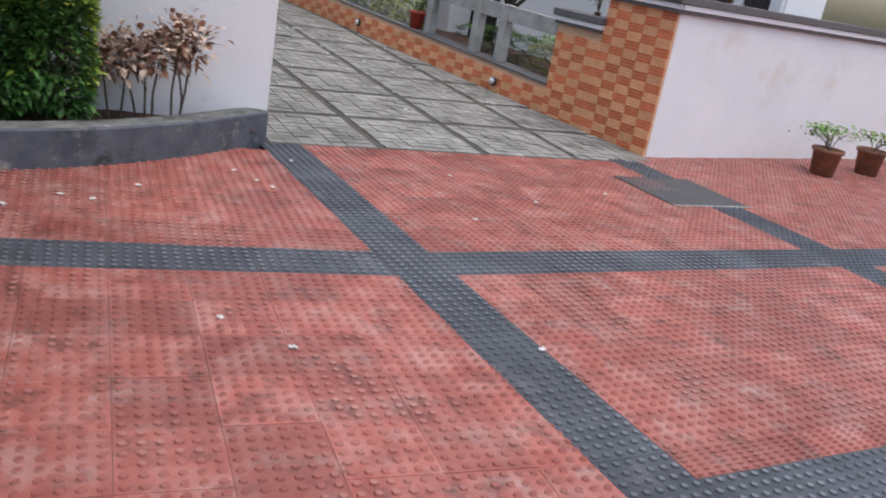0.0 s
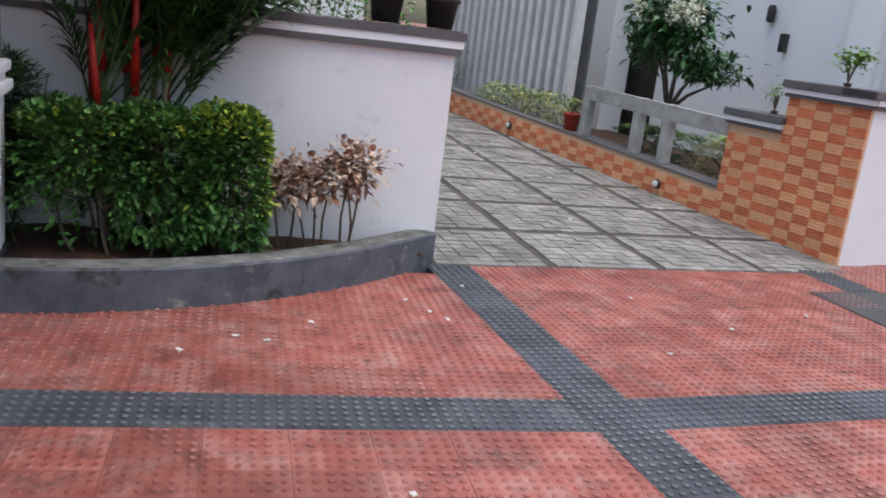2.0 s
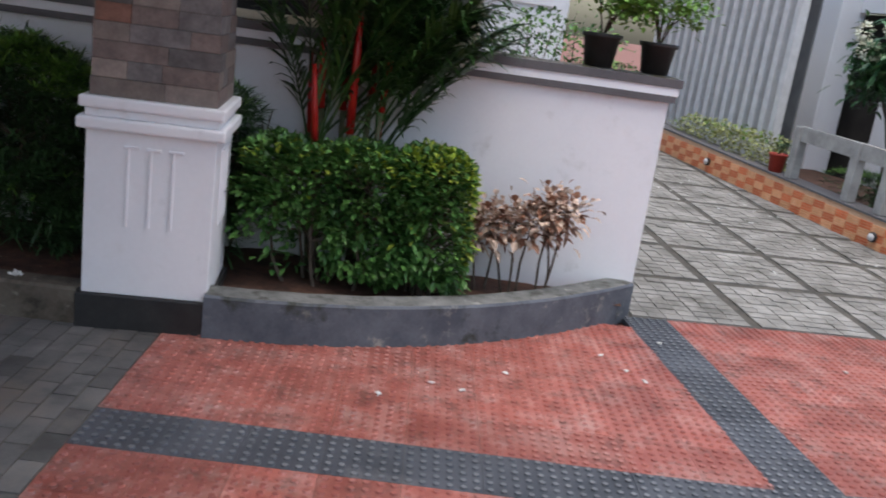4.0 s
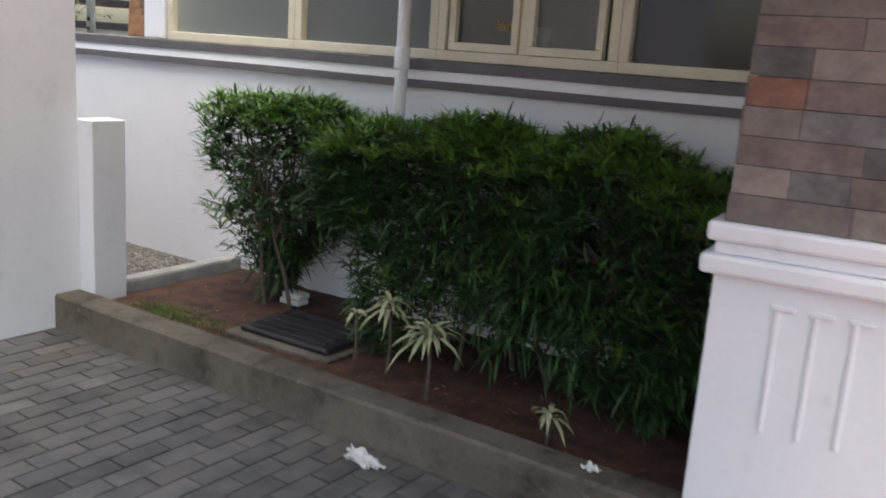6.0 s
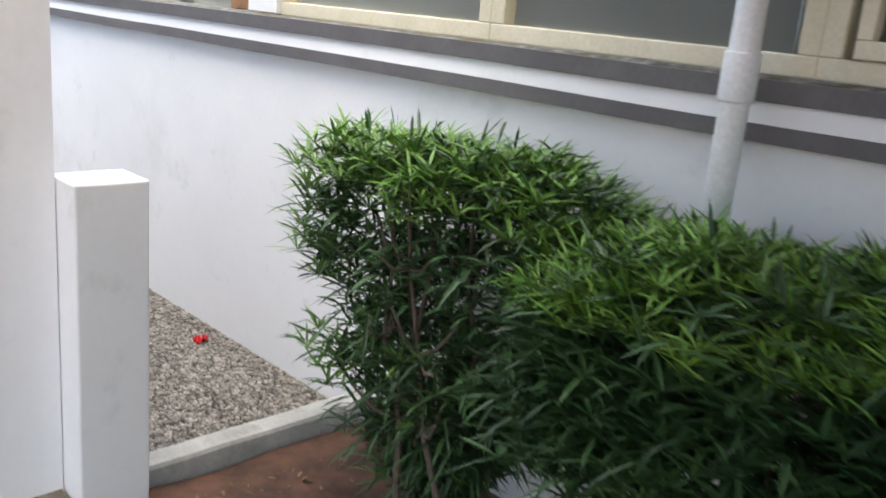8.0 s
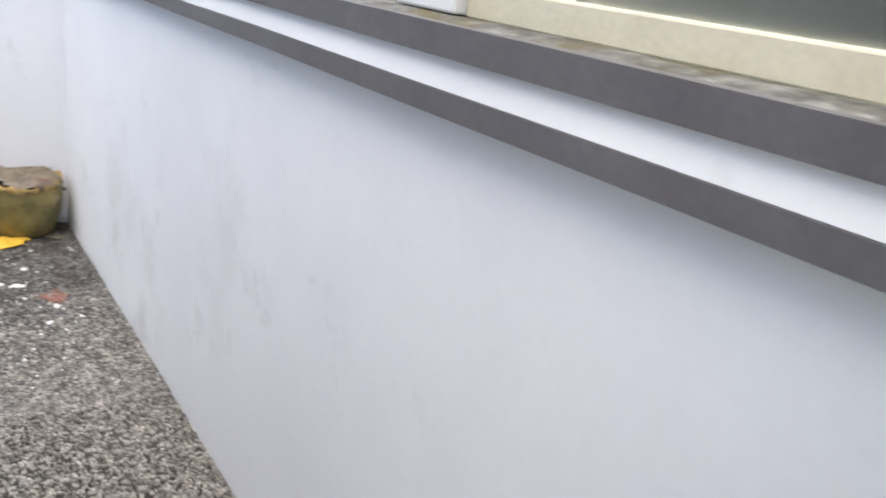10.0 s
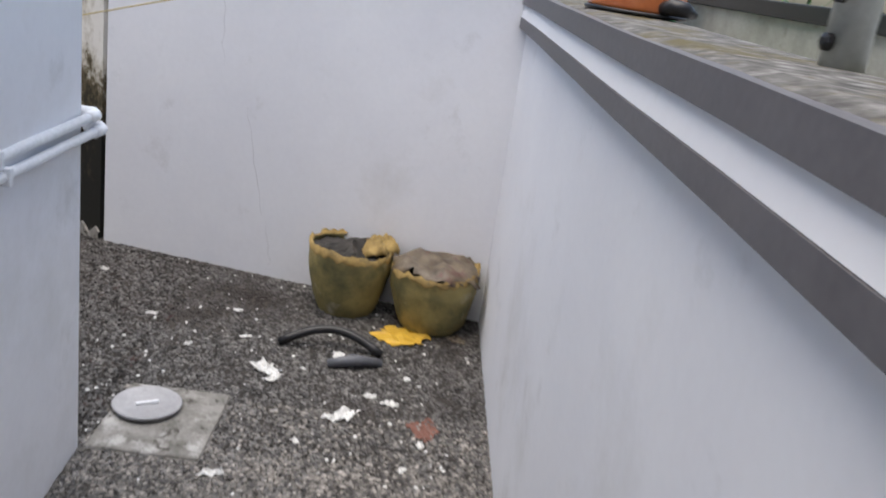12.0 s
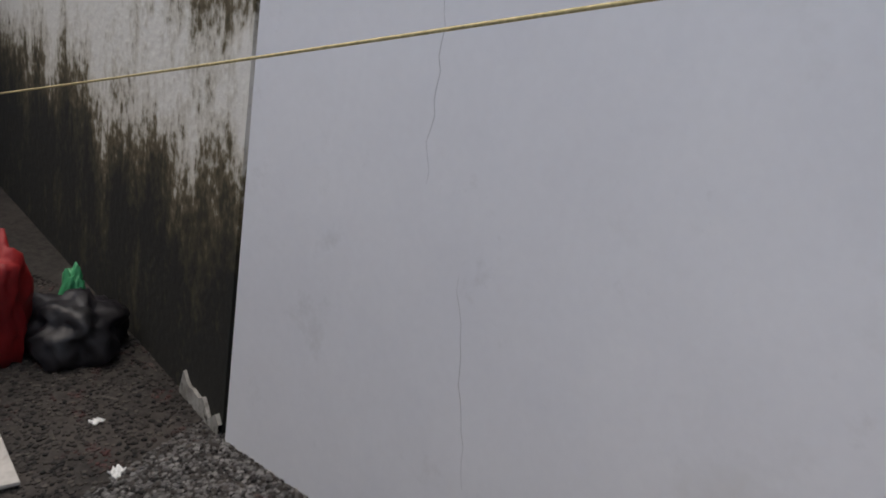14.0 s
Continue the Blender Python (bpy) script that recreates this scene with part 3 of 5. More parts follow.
bm = bmesh.new()
ys = [1.40 + 0.56 * i for i in range(17)]
for a, b in zip(ys, ys[1:]):
    vs = [bm.verts.new(v) for v in ((0.004, a, -0.03), (0.22, a, -0.03), (0.22, b, -0.03), (0.004, b, -0.03), (0.004, a, 0.28 + rise(a)), (0.22, a, 0.28 + rise(a)), (0.22, b, 0.28 + rise(b)), (0.004, b, 0.28 + rise(b)))]
    for q in ((4, 5, 6, 7), (0, 4, 7, 3), (1, 2, 6, 5)):
        bm.faces.new([vs[i] for i in q])
bmesh.ops.recalc_face_normals(bm, faces=bm.faces)
part("core", bm, GROUT, drive_wall)
bm = bmesh.new()
for a, b in zip(ys, ys[1:]):
    vs = [bm.verts.new(v) for v in ((-0.012, a, 0.282 + rise(a)), (0.24, a, 0.282 + rise(a)), (0.24, b, 0.282 + rise(b)), (-0.012, b, 0.282 + rise(b)), (-0.012, a, 0.302 + rise(a)), (0.24, a, 0.302 + rise(a)), (0.24, b, 0.302 + rise(b)), (-0.012, b, 0.302 + rise(b)))]
    for q in ((3, 2, 1, 0), (4, 5, 6, 7), (0, 1, 5, 4), (1, 2, 6, 5), (2, 3, 7, 6), (3, 0, 4, 7)):
        bm.faces.new([vs[i] for i in q])
part("coping", bm, TRIM, drive_wall, "dark grey slab coping")


def brick_face(parent, y0, y1, z0, z1, lift=False):
    bw, bh = 0.17, 0.078
    mesh_a = bpy.data.meshes.new("brick")
    bm = bmesh.new()
    for k in range(3):
        box(-0.006, 0.002, 0.002 + k * bh / 3, 0.006 + 0.0, bw - 0.002, (k + 1) * bh / 3 - 0.003, 0, bm)
    bm.to_mesh(mesh_a)
    bm.free()
    mesh_b = mesh_a.copy()
    mesh_a.materials.append(ORANGE)
    mesh_b.materials.append(PEACH)
    r = 0
    z = z0
    while z + bh * 0.5 < z1 + (rise(y1) if lift else 0):
        k = 0
        y = y0
        while y < y1 - 0.02:
            zz = z + (rise(y) if lift else 0)
            if zz + bh < z1 + 0.03 + (rise(y) if lift else 0):
                ob = new("brick", mesh_a if (k + r) % 2 else mesh_b)
                ob.parent = parent
                ob.location = (0.0 + (0.003 if (k + r) % 2 else 0), y, zz)
                ob.scale = (1, min(1.0, (y1 - y) / bw), 1)
            y += bw
            k += 1
        z += bh
        r += 1


brick_face(pier, 0.0, 0.80, 0.0, 1.22)
brick_face(pier, 0.80, 1.40, 0.0, 0.90)
brick_face(drive_wall, 1.40, 8.2, 0.0, 0.26, True)
FRAME = GARDEN

# ---- hedges ----
def tuft(p, rng, n, ln, wd, up=1.0):
    out = []
    for i in range(n):
        a = 2.4 * i + rng.uniform(-0.3, 0.3)
        lift = rng.uniform(0.1, 1.1) * up
        out.append((p, (math.cos(a), math.sin(a), lift), ln * rng.uniform(0.7, 1.15), wd * rng.uniform(0.8, 1.1), rng.uniform(0.0, 0.35)))
    return out


def hedge(name, x0, x1, y0, y1, z0, z1, n, leaf, label, seed, lump=0.10, narrow=True, tip=0.3, stems=9, hollow=0.0, category="hedge", neck=0.3, tipmat=None, side_tips=(), open_foot=0.30, bare=None, size=(0.03, 0.055), stem_spread=0.6):
    rng = random.Random(seed)
    cx, cy = (x0 + x1) / 2, (y0 + y1) / 2
    bush = thing(name, label, category, (cx, cy, 0.08))
    hx, hy = (x1 - x0) / 2, (y1 - y0) / 2
    mid, top = [], []
    tries = 0
    while len(mid) + len(top) < n and tries < n * 12:
        tries += 1
        a, b, c = rng.uniform(-1, 1), rng.uniform(-1, 1), rng.uniform(0, 1)
        shell = max(abs(a), abs(b), c)
        if rng.random() > 0.30 + shell ** 5:
            continue
        roof = z1 - (z1 - z0) * (0.16 * abs(a) ** 5 + 0.10 * abs(b) ** 4) + 0.09 * noise.noise(((cx + a * hx) * 3.1 + seed, 0, 0))
        low = z0 + (z1 - z0) * open_foot * max(0, noise.noise(((cx + a * hx) * 2.2 + seed, b, 4)) + 0.25)
        if bare and c < bare[1] and a < bare[0] and rng.random() < 0.88:
            continue
        x, y = a * hx, b * hy
        z = low + (roof - low) * c
        bulge = 1 + lump * noise.noise(((cx + x) * 2.6 + seed, y * 2.6, z * 2.6)) + lump * 0.7 * noise.noise(((cx + x) * 7 + seed, y * 7, z * 7))
        taper = 1 - neck * max(0, 0.55 - c) ** 1.3 * 2
        if hollow and noise.noise(((cx + x) * 4.5, y * 4.5, z * 4.5 + seed)) > hollow and c < 0.8:
            continue
        p = Vector((x * bulge * taper, y * bulge * taper, z * (0.93 + 0.07 * bulge) - 0.08))
        out = Vector((a * abs(a), b * abs(b), (c - 0.5) * 0.9)) + Vector((rng.uniform(-0.8, 0.8), rng.uniform(-0.8, 0.8), rng.uniform(-0.5, 0.7)))
        young = (c > 0.88 and rng.random() < tip) or (shell > 0.9 and rng.random() < tip * 0.06) or any(abs(a - q) < 0.18 and c > 0.35 and rng.random() < 0.5 for q in side_tips)
        if narrow:
            if young:
                top += tuft(p, rng, 12, 0.10, 0.0082)
            elif rng.random() < 0.35:
                mid += tuft(p, rng, 7, 0.095, 0.0125, 0.7)
            else:
                mid.append((p, out, rng.uniform(0.07, 0.13), rng.uniform(0.009, 0.014), rng.uniform(0.0, 0.5)))
        else:
            s = rng.uniform(*size)
            (top if young else mid).append((p, out, s, s * 0.6, rng.uniform(0, 0.3)))
    v, f = blades(mid, rng)
    tagged(arrays("foliage", v, f, leaf, bush), kind="stuff")
    if top:
        v, f = blades(top, rng)
        tagged(arrays("new_growth", v, f, tipmat or LEAFNEW, bush), "fresh yellow-green shoots", kind="stuff")
    for i in range(stems):
        sx, sy = rng.uniform(-stem_spread, stem_spread) * hx, rng.uniform(-0.5, 0.5) * hy
        pts = [(sx, sy, 0.0)]
        drift = rng.uniform(-0.06, 0.06) * min(1, hx * 1.5)
        for k in range(1, 6):
            q = pts[-1]
            pts.append((q[0] + rng.uniform(-0.05, 0.05) + drift, q[1] + rng.uniform(-0.04, 0.04), (z1 - 0.18) * k / 5))
        bm = tube(pts, [0.012 - 0.0018 * k for k in range(6)], 6)
        for k in (2, 3, 4):
            q = Vector(pts[k])
            for s in range(3):
                e = q + Vector((rng.uniform(-0.2, 0.2), rng.uniform(-0.12, 0.12), rng.uniform(0.04, 0.16)))
                tube([q, (q + e) / 2 + Vector((0, 0, -0.02)), e], [0.006, 0.005, 0.003], 5, bm)
        part("stem", bm, BARK, bush)
    return bush


hedge("hedge_bush", -4.70, -3.77, 4.88, 5.28, 0.14, 1.23, 14000, LEAF, "dark green fine-leaved bush with bright tips, on soil", 3, 0.22, True, 0.42, 6, 0.30, neck=0.95, side_tips=(-0.95,), stem_spread=0.3)
hedge("hedge", -3.82, -1.80, 4.74, 5.26, 0.14, 1.20, 42000, LEAF, "long dark green fine-leaved hedge against the wall", 8, 0.16, True, 0.38, 8, 0.50, neck=0.2, open_foot=0.55, bare=(-0.76, 0.46))
hedge("hedge", -1.75, -1.15, 4.95, 5.3, 0.14, 1.10, 6000, LEAF, "short dark hedge behind the column", 12, 0.14, True, 0.1, 4)
LEAF2 = leaf_material("clipped_shrub_leaf", [(0.034, 0.105, 0.026), (0.10, 0.22, 0.05)], 0.4, 0.5)
LEAF2NEW = leaf_material("clipped_shrub_young_leaf", [(0.20, 0.30, 0.03), (0.36, 0.42, 0.06)], 0.4)
hedge("clipped_shrub", -1.14, -0.22, 4.66, 5.2, 0.14, 0.92, 8200, LEAF2, "dense clipped green shrub, leggy and bare low down", 21, 0.28, False, 0.07, 8, 0.16, "shrub", 0.3, LEAF2NEW, (), 0.4, (-0.05, 0.34), (0.034, 0.058), 0.5)
hedge("clipped_shrub", -0.36, 0.09, 4.70, 5.12, 0.14, 0.93, 5200, LEAF2, "upright clipped shrub with yellow-green young leaves on top", 27, 0.26, False, 0.42, 8, 0.2, "shrub", 0.3, LEAF2NEW, (0.98,), 0.2, None, (0.036, 0.060), 0.5)

# ---- sealing-wax palm ----
PALM_STEM = material("red_crownshaft", [(0.36, 0.012, 0.012), (0.50, 0.03, 0.02)], 8, 0.35, 0.05)
PALM_LEAF = leaf_material("palm_frond", [(0.014, 0.044, 0.012), (0.045, 0.105, 0.022)], 0.35)
CANE = material("palm_cane", [(0.10, 0.11, 0.06), (0.19, 0.17, 0.10)], 12, 0.6, 0.2)


def build_palm(x, y, seed):
    rng = random.Random(seed)
    palm = thing("red_palm", "clumping palm with bright red stems and green fronds", "palm", (x, y, 0.1))
    for i in range(8):
        bx, by = rng.uniform(-0.20, 0.10), rng.uniform(-0.08, 0.08)
        lean = (bx * rng.uniform(0.3, 1.2), by * 1.2 - 0.02)
        h0, h1 = rng.uniform(0.65, 1.05), rng.uniform(1.15, 1.75)
        r = rng.uniform(0.015, 0.021)
        base, knee, tip = Vector((bx, by, 0)), Vector((bx + lean[0] * h0, by + lean[1] * h0, h0)), Vector((bx + lean[0] * h1, by + lean[1] * h1, h1))
        part("cane", tube([base, (base + knee) / 2, knee], [r * 1.1, r, r], 8), CANE, palm, "", True)
        part("crownshaft", tube([knee, (knee + tip) / 2, tip], [r * 1.25, r * 1.1, r * 0.7], 8), PALM_STEM, palm, "bright red crownshaft", True)
        for k in range(9):
            a = rng.uniform(-2.6, 0.9) if k else rng.uniform(-1.2, 0.3)
            if i < 5:
                a = rng.uniform(-0.8, 0.35)
            reach, upz = rng.uniform(0.2, 0.7), rng.uniform(0.9, 1.6)
            d = Vector((math.cos(a), math.sin(a) * 0.55, 0))
            start = base.lerp(knee, rng.uniform(0.7, 1.0)) if k < 3 else knee.lerp(tip, rng.uniform(0.0, 1.0))
            spine = [start + d * (reach * s) + Vector((0, 0, upz * s - 0.34 * s * s * upz)) for s in [q / 12 for q in range(13)]]
            frond = part("frond", tube(spine, [0.008 * (1 - 0.06 * q) for q in range(13)], 5), PALM_LEAF, palm)
            items = []
            for q in range(3, 13):
                t = (spine[min(q + 1, 12)] - spine[q - 1]).normalized()
                s = t.cross(Vector((0, 0, 1))).normalized()
                for sg in (-1, 1):
                    for m in (0, 0.5):
                        p = spine[q] + (spine[q - 1] - spine[q]) * m
                        items.append((p, t * 0.75 + s * sg * 0.8 + Vector((0, 0, 0.12)), rng.uniform(0.30, 0.50) * (1 - 0.04 * abs(q - 7)), 0.024, rng.uniform(0.15, 0.6)))
            v, f = blades(items, rng)
            tagged(arrays("leaflet", v, f, PALM_LEAF, frond), kind="stuff")


build_palm(-0.62, 5.18, 4)

# ---- croton by the wall ----
CROTON = leaf_material("croton_leaf", [(0.38, 0.28, 0.22), (0.62, 0.48, 0.38)], 0.5, 0.4)
CROTON2 = leaf_material("croton_dark_leaf", [(0.16, 0.07, 0.045), (0.30, 0.15, 0.09)], 0.5, 0.4)


def build_croton():
    rng = random.Random(9)
    pot = thing("croton_shrub", "low croton with pale pink and bronze leaves on bare stems", "shrub", (0.36, 5.12, 0.1))
    pale, dark = [], []
    for i, (bx, tx, tz) in enumerate(((-0.18, -0.24, 0.40), (-0.12, -0.10, 0.44), (0.02, 0.0, 0.47), (0.06, 0.10, 0.52), (0.17, 0.20, 0.60), (0.20, 0.27, 0.58), (0.22, 0.17, 0.50), (-0.02, -0.16, 0.45))):
        by = rng.uniform(-0.06, 0.06)
        pts = [(bx, by, 0), (bx + (tx - bx) * 0.3 + rng.uniform(-0.02, 0.02), by, tz * 0.4), (tx, by + rng.uniform(-0.04, 0.04), tz)]
        part("stem", tube(pts, [0.008, 0.007, 0.005], 6), BARK, pot)
        for k in range(110):
            p = Vector((tx + rng.gauss(0, 0.065), by + rng.gauss(0, 0.065), tz + rng.gauss(-0.02, 0.055)))
            d = (p - Vector((tx, by, tz - 0.08))) + Vector((rng.uniform(-0.04, 0.04), rng.uniform(-0.05, 0.02), 0))
            (pale if rng.random() < 0.68 else dark).append((p, d, rng.uniform(0.045, 0.08), rng.uniform(0.03, 0.045), rng.uniform(0.2, 0.7)))
    v, f = blades(pale, rng)
    tagged(arrays("foliage", v, f, CROTON, pot), "pale pink-cream leaves", kind="stuff")
    v, f = blades(dark, rng)
    tagged(arrays("foliage", v, f, CROTON2, pot), "bronze leaves", kind="stuff")


build_croton()

# ---- striped dracaenas in the bed ----
STRIPE = leaf_material("striped_leaf", [(0.20, 0.25, 0.11), (0.42, 0.42, 0.27)], 0.5, 0.35)


def build_dracaena(x, y, h, n, seed, ln=0.17):
    rng = random.Random(seed)
    d = thing("dracaena", "small striped cream and green dracaena in the soil", "plant", (x, y, 0.115), group="dracaenas in the bed")
    part("stem", tube([(0, 0, -0.02), (0.006, 0.0, h * 0.5), (0, 0, h)], [0.008, 0.007, 0.006], 6), BARK, d)
    for i in range(n):
        a = 2.4 * i
        v, f = blades([((0, 0, h - 0.004 * (n - i) * 0.5), (math.cos(a), math.sin(a), rng.uniform(0.25, 1.3)), ln * rng.uniform(0.75, 1.1), 0.020, rng.uniform(0.5, 1.1))], rng)
        arrays("leaf", v, f, STRIPE, d)


build_dracaena(-3.19, 4.62, 0.33, 26, 1, 0.16)
build_dracaena(-2.90, 4.50, 0.31, 34, 2, 0.20)
build_dracaena(-2.32, 4.44, 0.14, 12, 3, 0.13)
build_dracaena(-3.36, 4.60, 0.25, 5, 6, 0.09)

# ---- things in the bed ----
CAST = material("black_cover_plastic", [(0.012, 0.012, 0.013), (0.028, 0.028, 0.03)], 8, 0.45, 0.2)
cover = thing("manhole_cover", "black square inspection cover in a concrete frame, in soil", "manhole cover", (-3.76, 4.74, 0.10), 1.5)
part("frame", box(-0.32, -0.24, -0.05, 0.32, 0.24, 0.035, 0.01), KERBRAW, cover, "muddy concrete frame")
lid = part("lid", box(-0.27, -0.19, 0.036, 0.27, 0.19, 0.062, 0.012), CAST, cover)
for k in range(-2, 3):
    part("rib", box(-0.22, k * 0.065 - 0.012, 0.060, 0.22, k * 0.065 + 0.012, 0.070, 0.003), CAST, lid)
MOSS = leaf_material("turf_blade", [(0.06, 0.11, 0.02), (0.14, 0.19, 0.05)], 0.7)
rng = random.Random(31)
items = []
for i in range(1500):
    x, y = -4.45 + rng.gauss(0, 0.17), 4.50 + rng.gauss(0, 0.07)
    if 4.36 < y < 4.72 and x > -4.84:
        items.append(((x, y, 0.11), (rng.uniform(-1, 1), rng.uniform(-1, 1), 1.2), rng.uniform(0.015, 0.04), 0.004, 0.3))
v, f = blades(items, rng)
tagged(arrays("grass_patch", v, f, MOSS), "thin yellowish grass on the soil", "grass", kind="stuff")
LITTER = material("dead_leaf", [(0.05, 0.032, 0.02), (0.17, 0.11, 0.065)], 25, 0.9, 0.2, island=0.6)
items = []
for i in range(700):
    x, y = rng.uniform(-4.8, -1.8), rng.uniform(4.38, 5.2)
    items.append(((x, y, 0.122), (rng.uniform(-1, 1), rng.uniform(-1, 1), rng.uniform(0, 0.25)), rng.uniform(0.012, 0.04), rng.uniform(0.005, 0.013), 0.2))
v, f = blades(items, rng)
tagged(arrays("leaf_litter", v, f, LITTER), "dry brown leaf litter on the soil", "litter", kind="stuff")
PAPERW = material("dirty_white_paper", [(0.55, 0.55, 0.53), (0.75, 0.75, 0.73)], 30, 0.8, 0.2)
for dx, dz, w in ((0.0, 0.0, 0.07), (0.012, 0.036, 0.065)):
    dish = box(-w, -0.045, 0.0, w, 0.045, 0.032, 0.012)
    bmesh.ops.translate(dish, verts=dish.verts, vec=(-4.18 + dx, 5.08, 0.125 + dz))
    solid("tile_offcut", dish, PAPERW, "white offcut lying on the soil by the wall", "offcut", smooth=False)


def crumpled(name, x, y, z, sx, sy, h, mat, label, category, seed, turn=0):
    """A crumpled sheet lying down, with thickness."""
    bm = bmesh.new()
    n = 10
    g = []
    for i in range(n + 1):
        row = []
        for j in range(n + 1):
            u, w = i / n * 2 - 1, j / n * 2 - 1
            r = 1 + 0.35 * noise.noise((u * 1.7 + seed, w * 1.7, 0))
            row.append(bm.verts.new((u * sx * r, w * sy * r, 0.003 + h * abs(noise.noise((u * 2.1, w * 2.1, seed + 0.5))) * 1.6)))
        g.append(row)
    for i in range(n):
        for j in range(n):
            cu, cw = (i + 0.5) / n * 2 - 1, (j + 0.5) / n * 2 - 1
            if math.hypot(cu, cw) < 0.95 + 0.5 * noise.noise((cu * 2, cw * 2, seed)):
                bm.faces.new((g[i][j], g[i + 1][j], g[i + 1][j + 1], g[i][j + 1]))
    bmesh.ops.delete(bm, geom=[q for q in bm.verts if not q.link_faces], context="VERTS")
    bmesh.ops.solidify(bm, geom=bm.faces[:], thickness=0.003)
    ob = link_mesh(name, bm, mat)
    ob.matrix_basis = FRAME @ pose(x, y, z, 0, 0, turn)
    return tagged(ob, label, category)


crumpled("paper_scrap", -2.885, 4.09, 0.002, 0.10, 0.045, 0.03, PAPERW, "crumpled pale paper on the slate floor", "litter", 3, -8)
crumpled("paper_scrap", -2.07, 4.27, 0.176, 0.028, 0.02, 0.02, PAPERW, "small white scrap on the kerb", "litter", 5)
crumpled("plastic_scrap", -1.08, 4.50, 0.13, 0.05, 0.03, 0.03, PAPERW, "grey plastic scrap under the shrub", "litter", 8)

# ---- passage ----
bm = bmesh.new()
SLABC = material("stained_cement", [(0.12, 0.115, 0.10), (0.27, 0.26, 0.24)], 12, 0.85, 0.4, stain=((0.42, 0.41, 0.39), 9, 0.54, 0.66), stain2=((0.05, 0.045, 0.035), 16, 0.56, 0.66))
bm = box(-8.06, 4.23, 0.05, -7.67, 4.555, 0.097, 0.008)
solid("drain_slab", bm, SLABC, "square cement chamber cover in the gravel", "drain cover")
PLATE = material("grey_plastic_plate", [(0.30, 0.30, 0.31), (0.40, 0.40, 0.41)], 9, 0.5, 0.05)
plate = thing("round_cover", "round grey plastic cover lying on the cement slab", "cover", (-7.915, 4.33, 0.097))
part("disc", lathe([(0.075, 0.0), (0.095, 0.004), (0.105, 0.016), (0.100, 0.020), (0.088, 0.012), (0.01, 0.012)], 28), PLATE, plate, "", True)
part("handle", box(-0.035, -0.006, 0.012, 0.035, 0.006, 0.021, 0.003, None, Matrix.Rotation(radians(120), 4, "Z")), PVC, plate)

SACK = material("yellow_sack_weave", [(0.19, 0.155, 0.06), (0.33, 0.265, 0.10)], 9, 0.6, 0.6, 220, stain=((0.11, 0.105, 0.05), 6, 0.46, 0.66), stain2=((0.40, 0.36, 0.26), 8, 0.60, 0.74))
SACKIN = material("sack_fill", [(0.02, 0.02, 0.018), (0.06, 0.055, 0.05)], 16, 0.9, 0.6, stain=((0.5, 0.5, 0.48), 30, 0.66, 0.72))
YELLOW = material("yellow_plastic_sheet", [(0.50, 0.30, 0.03), (0.66, 0.42, 0.06)], 12, 0.5, 0.2)
RIMY = material("frayed_sack_rim", [(0.20, 0.135, 0.045), (0.36, 0.25, 0.085)], 20, 0.7, 0.3, stain=((0.10, 0.08, 0.04), 12, 0.55, 0.7))
FADED = material("faded_plastic_film", [(0.075, 0.058, 0.042), (0.19, 0.155, 0.11)], 18, 0.45, 0.2, stain=((0.12, 0.06, 0.05), 10, 0.58, 0.68))


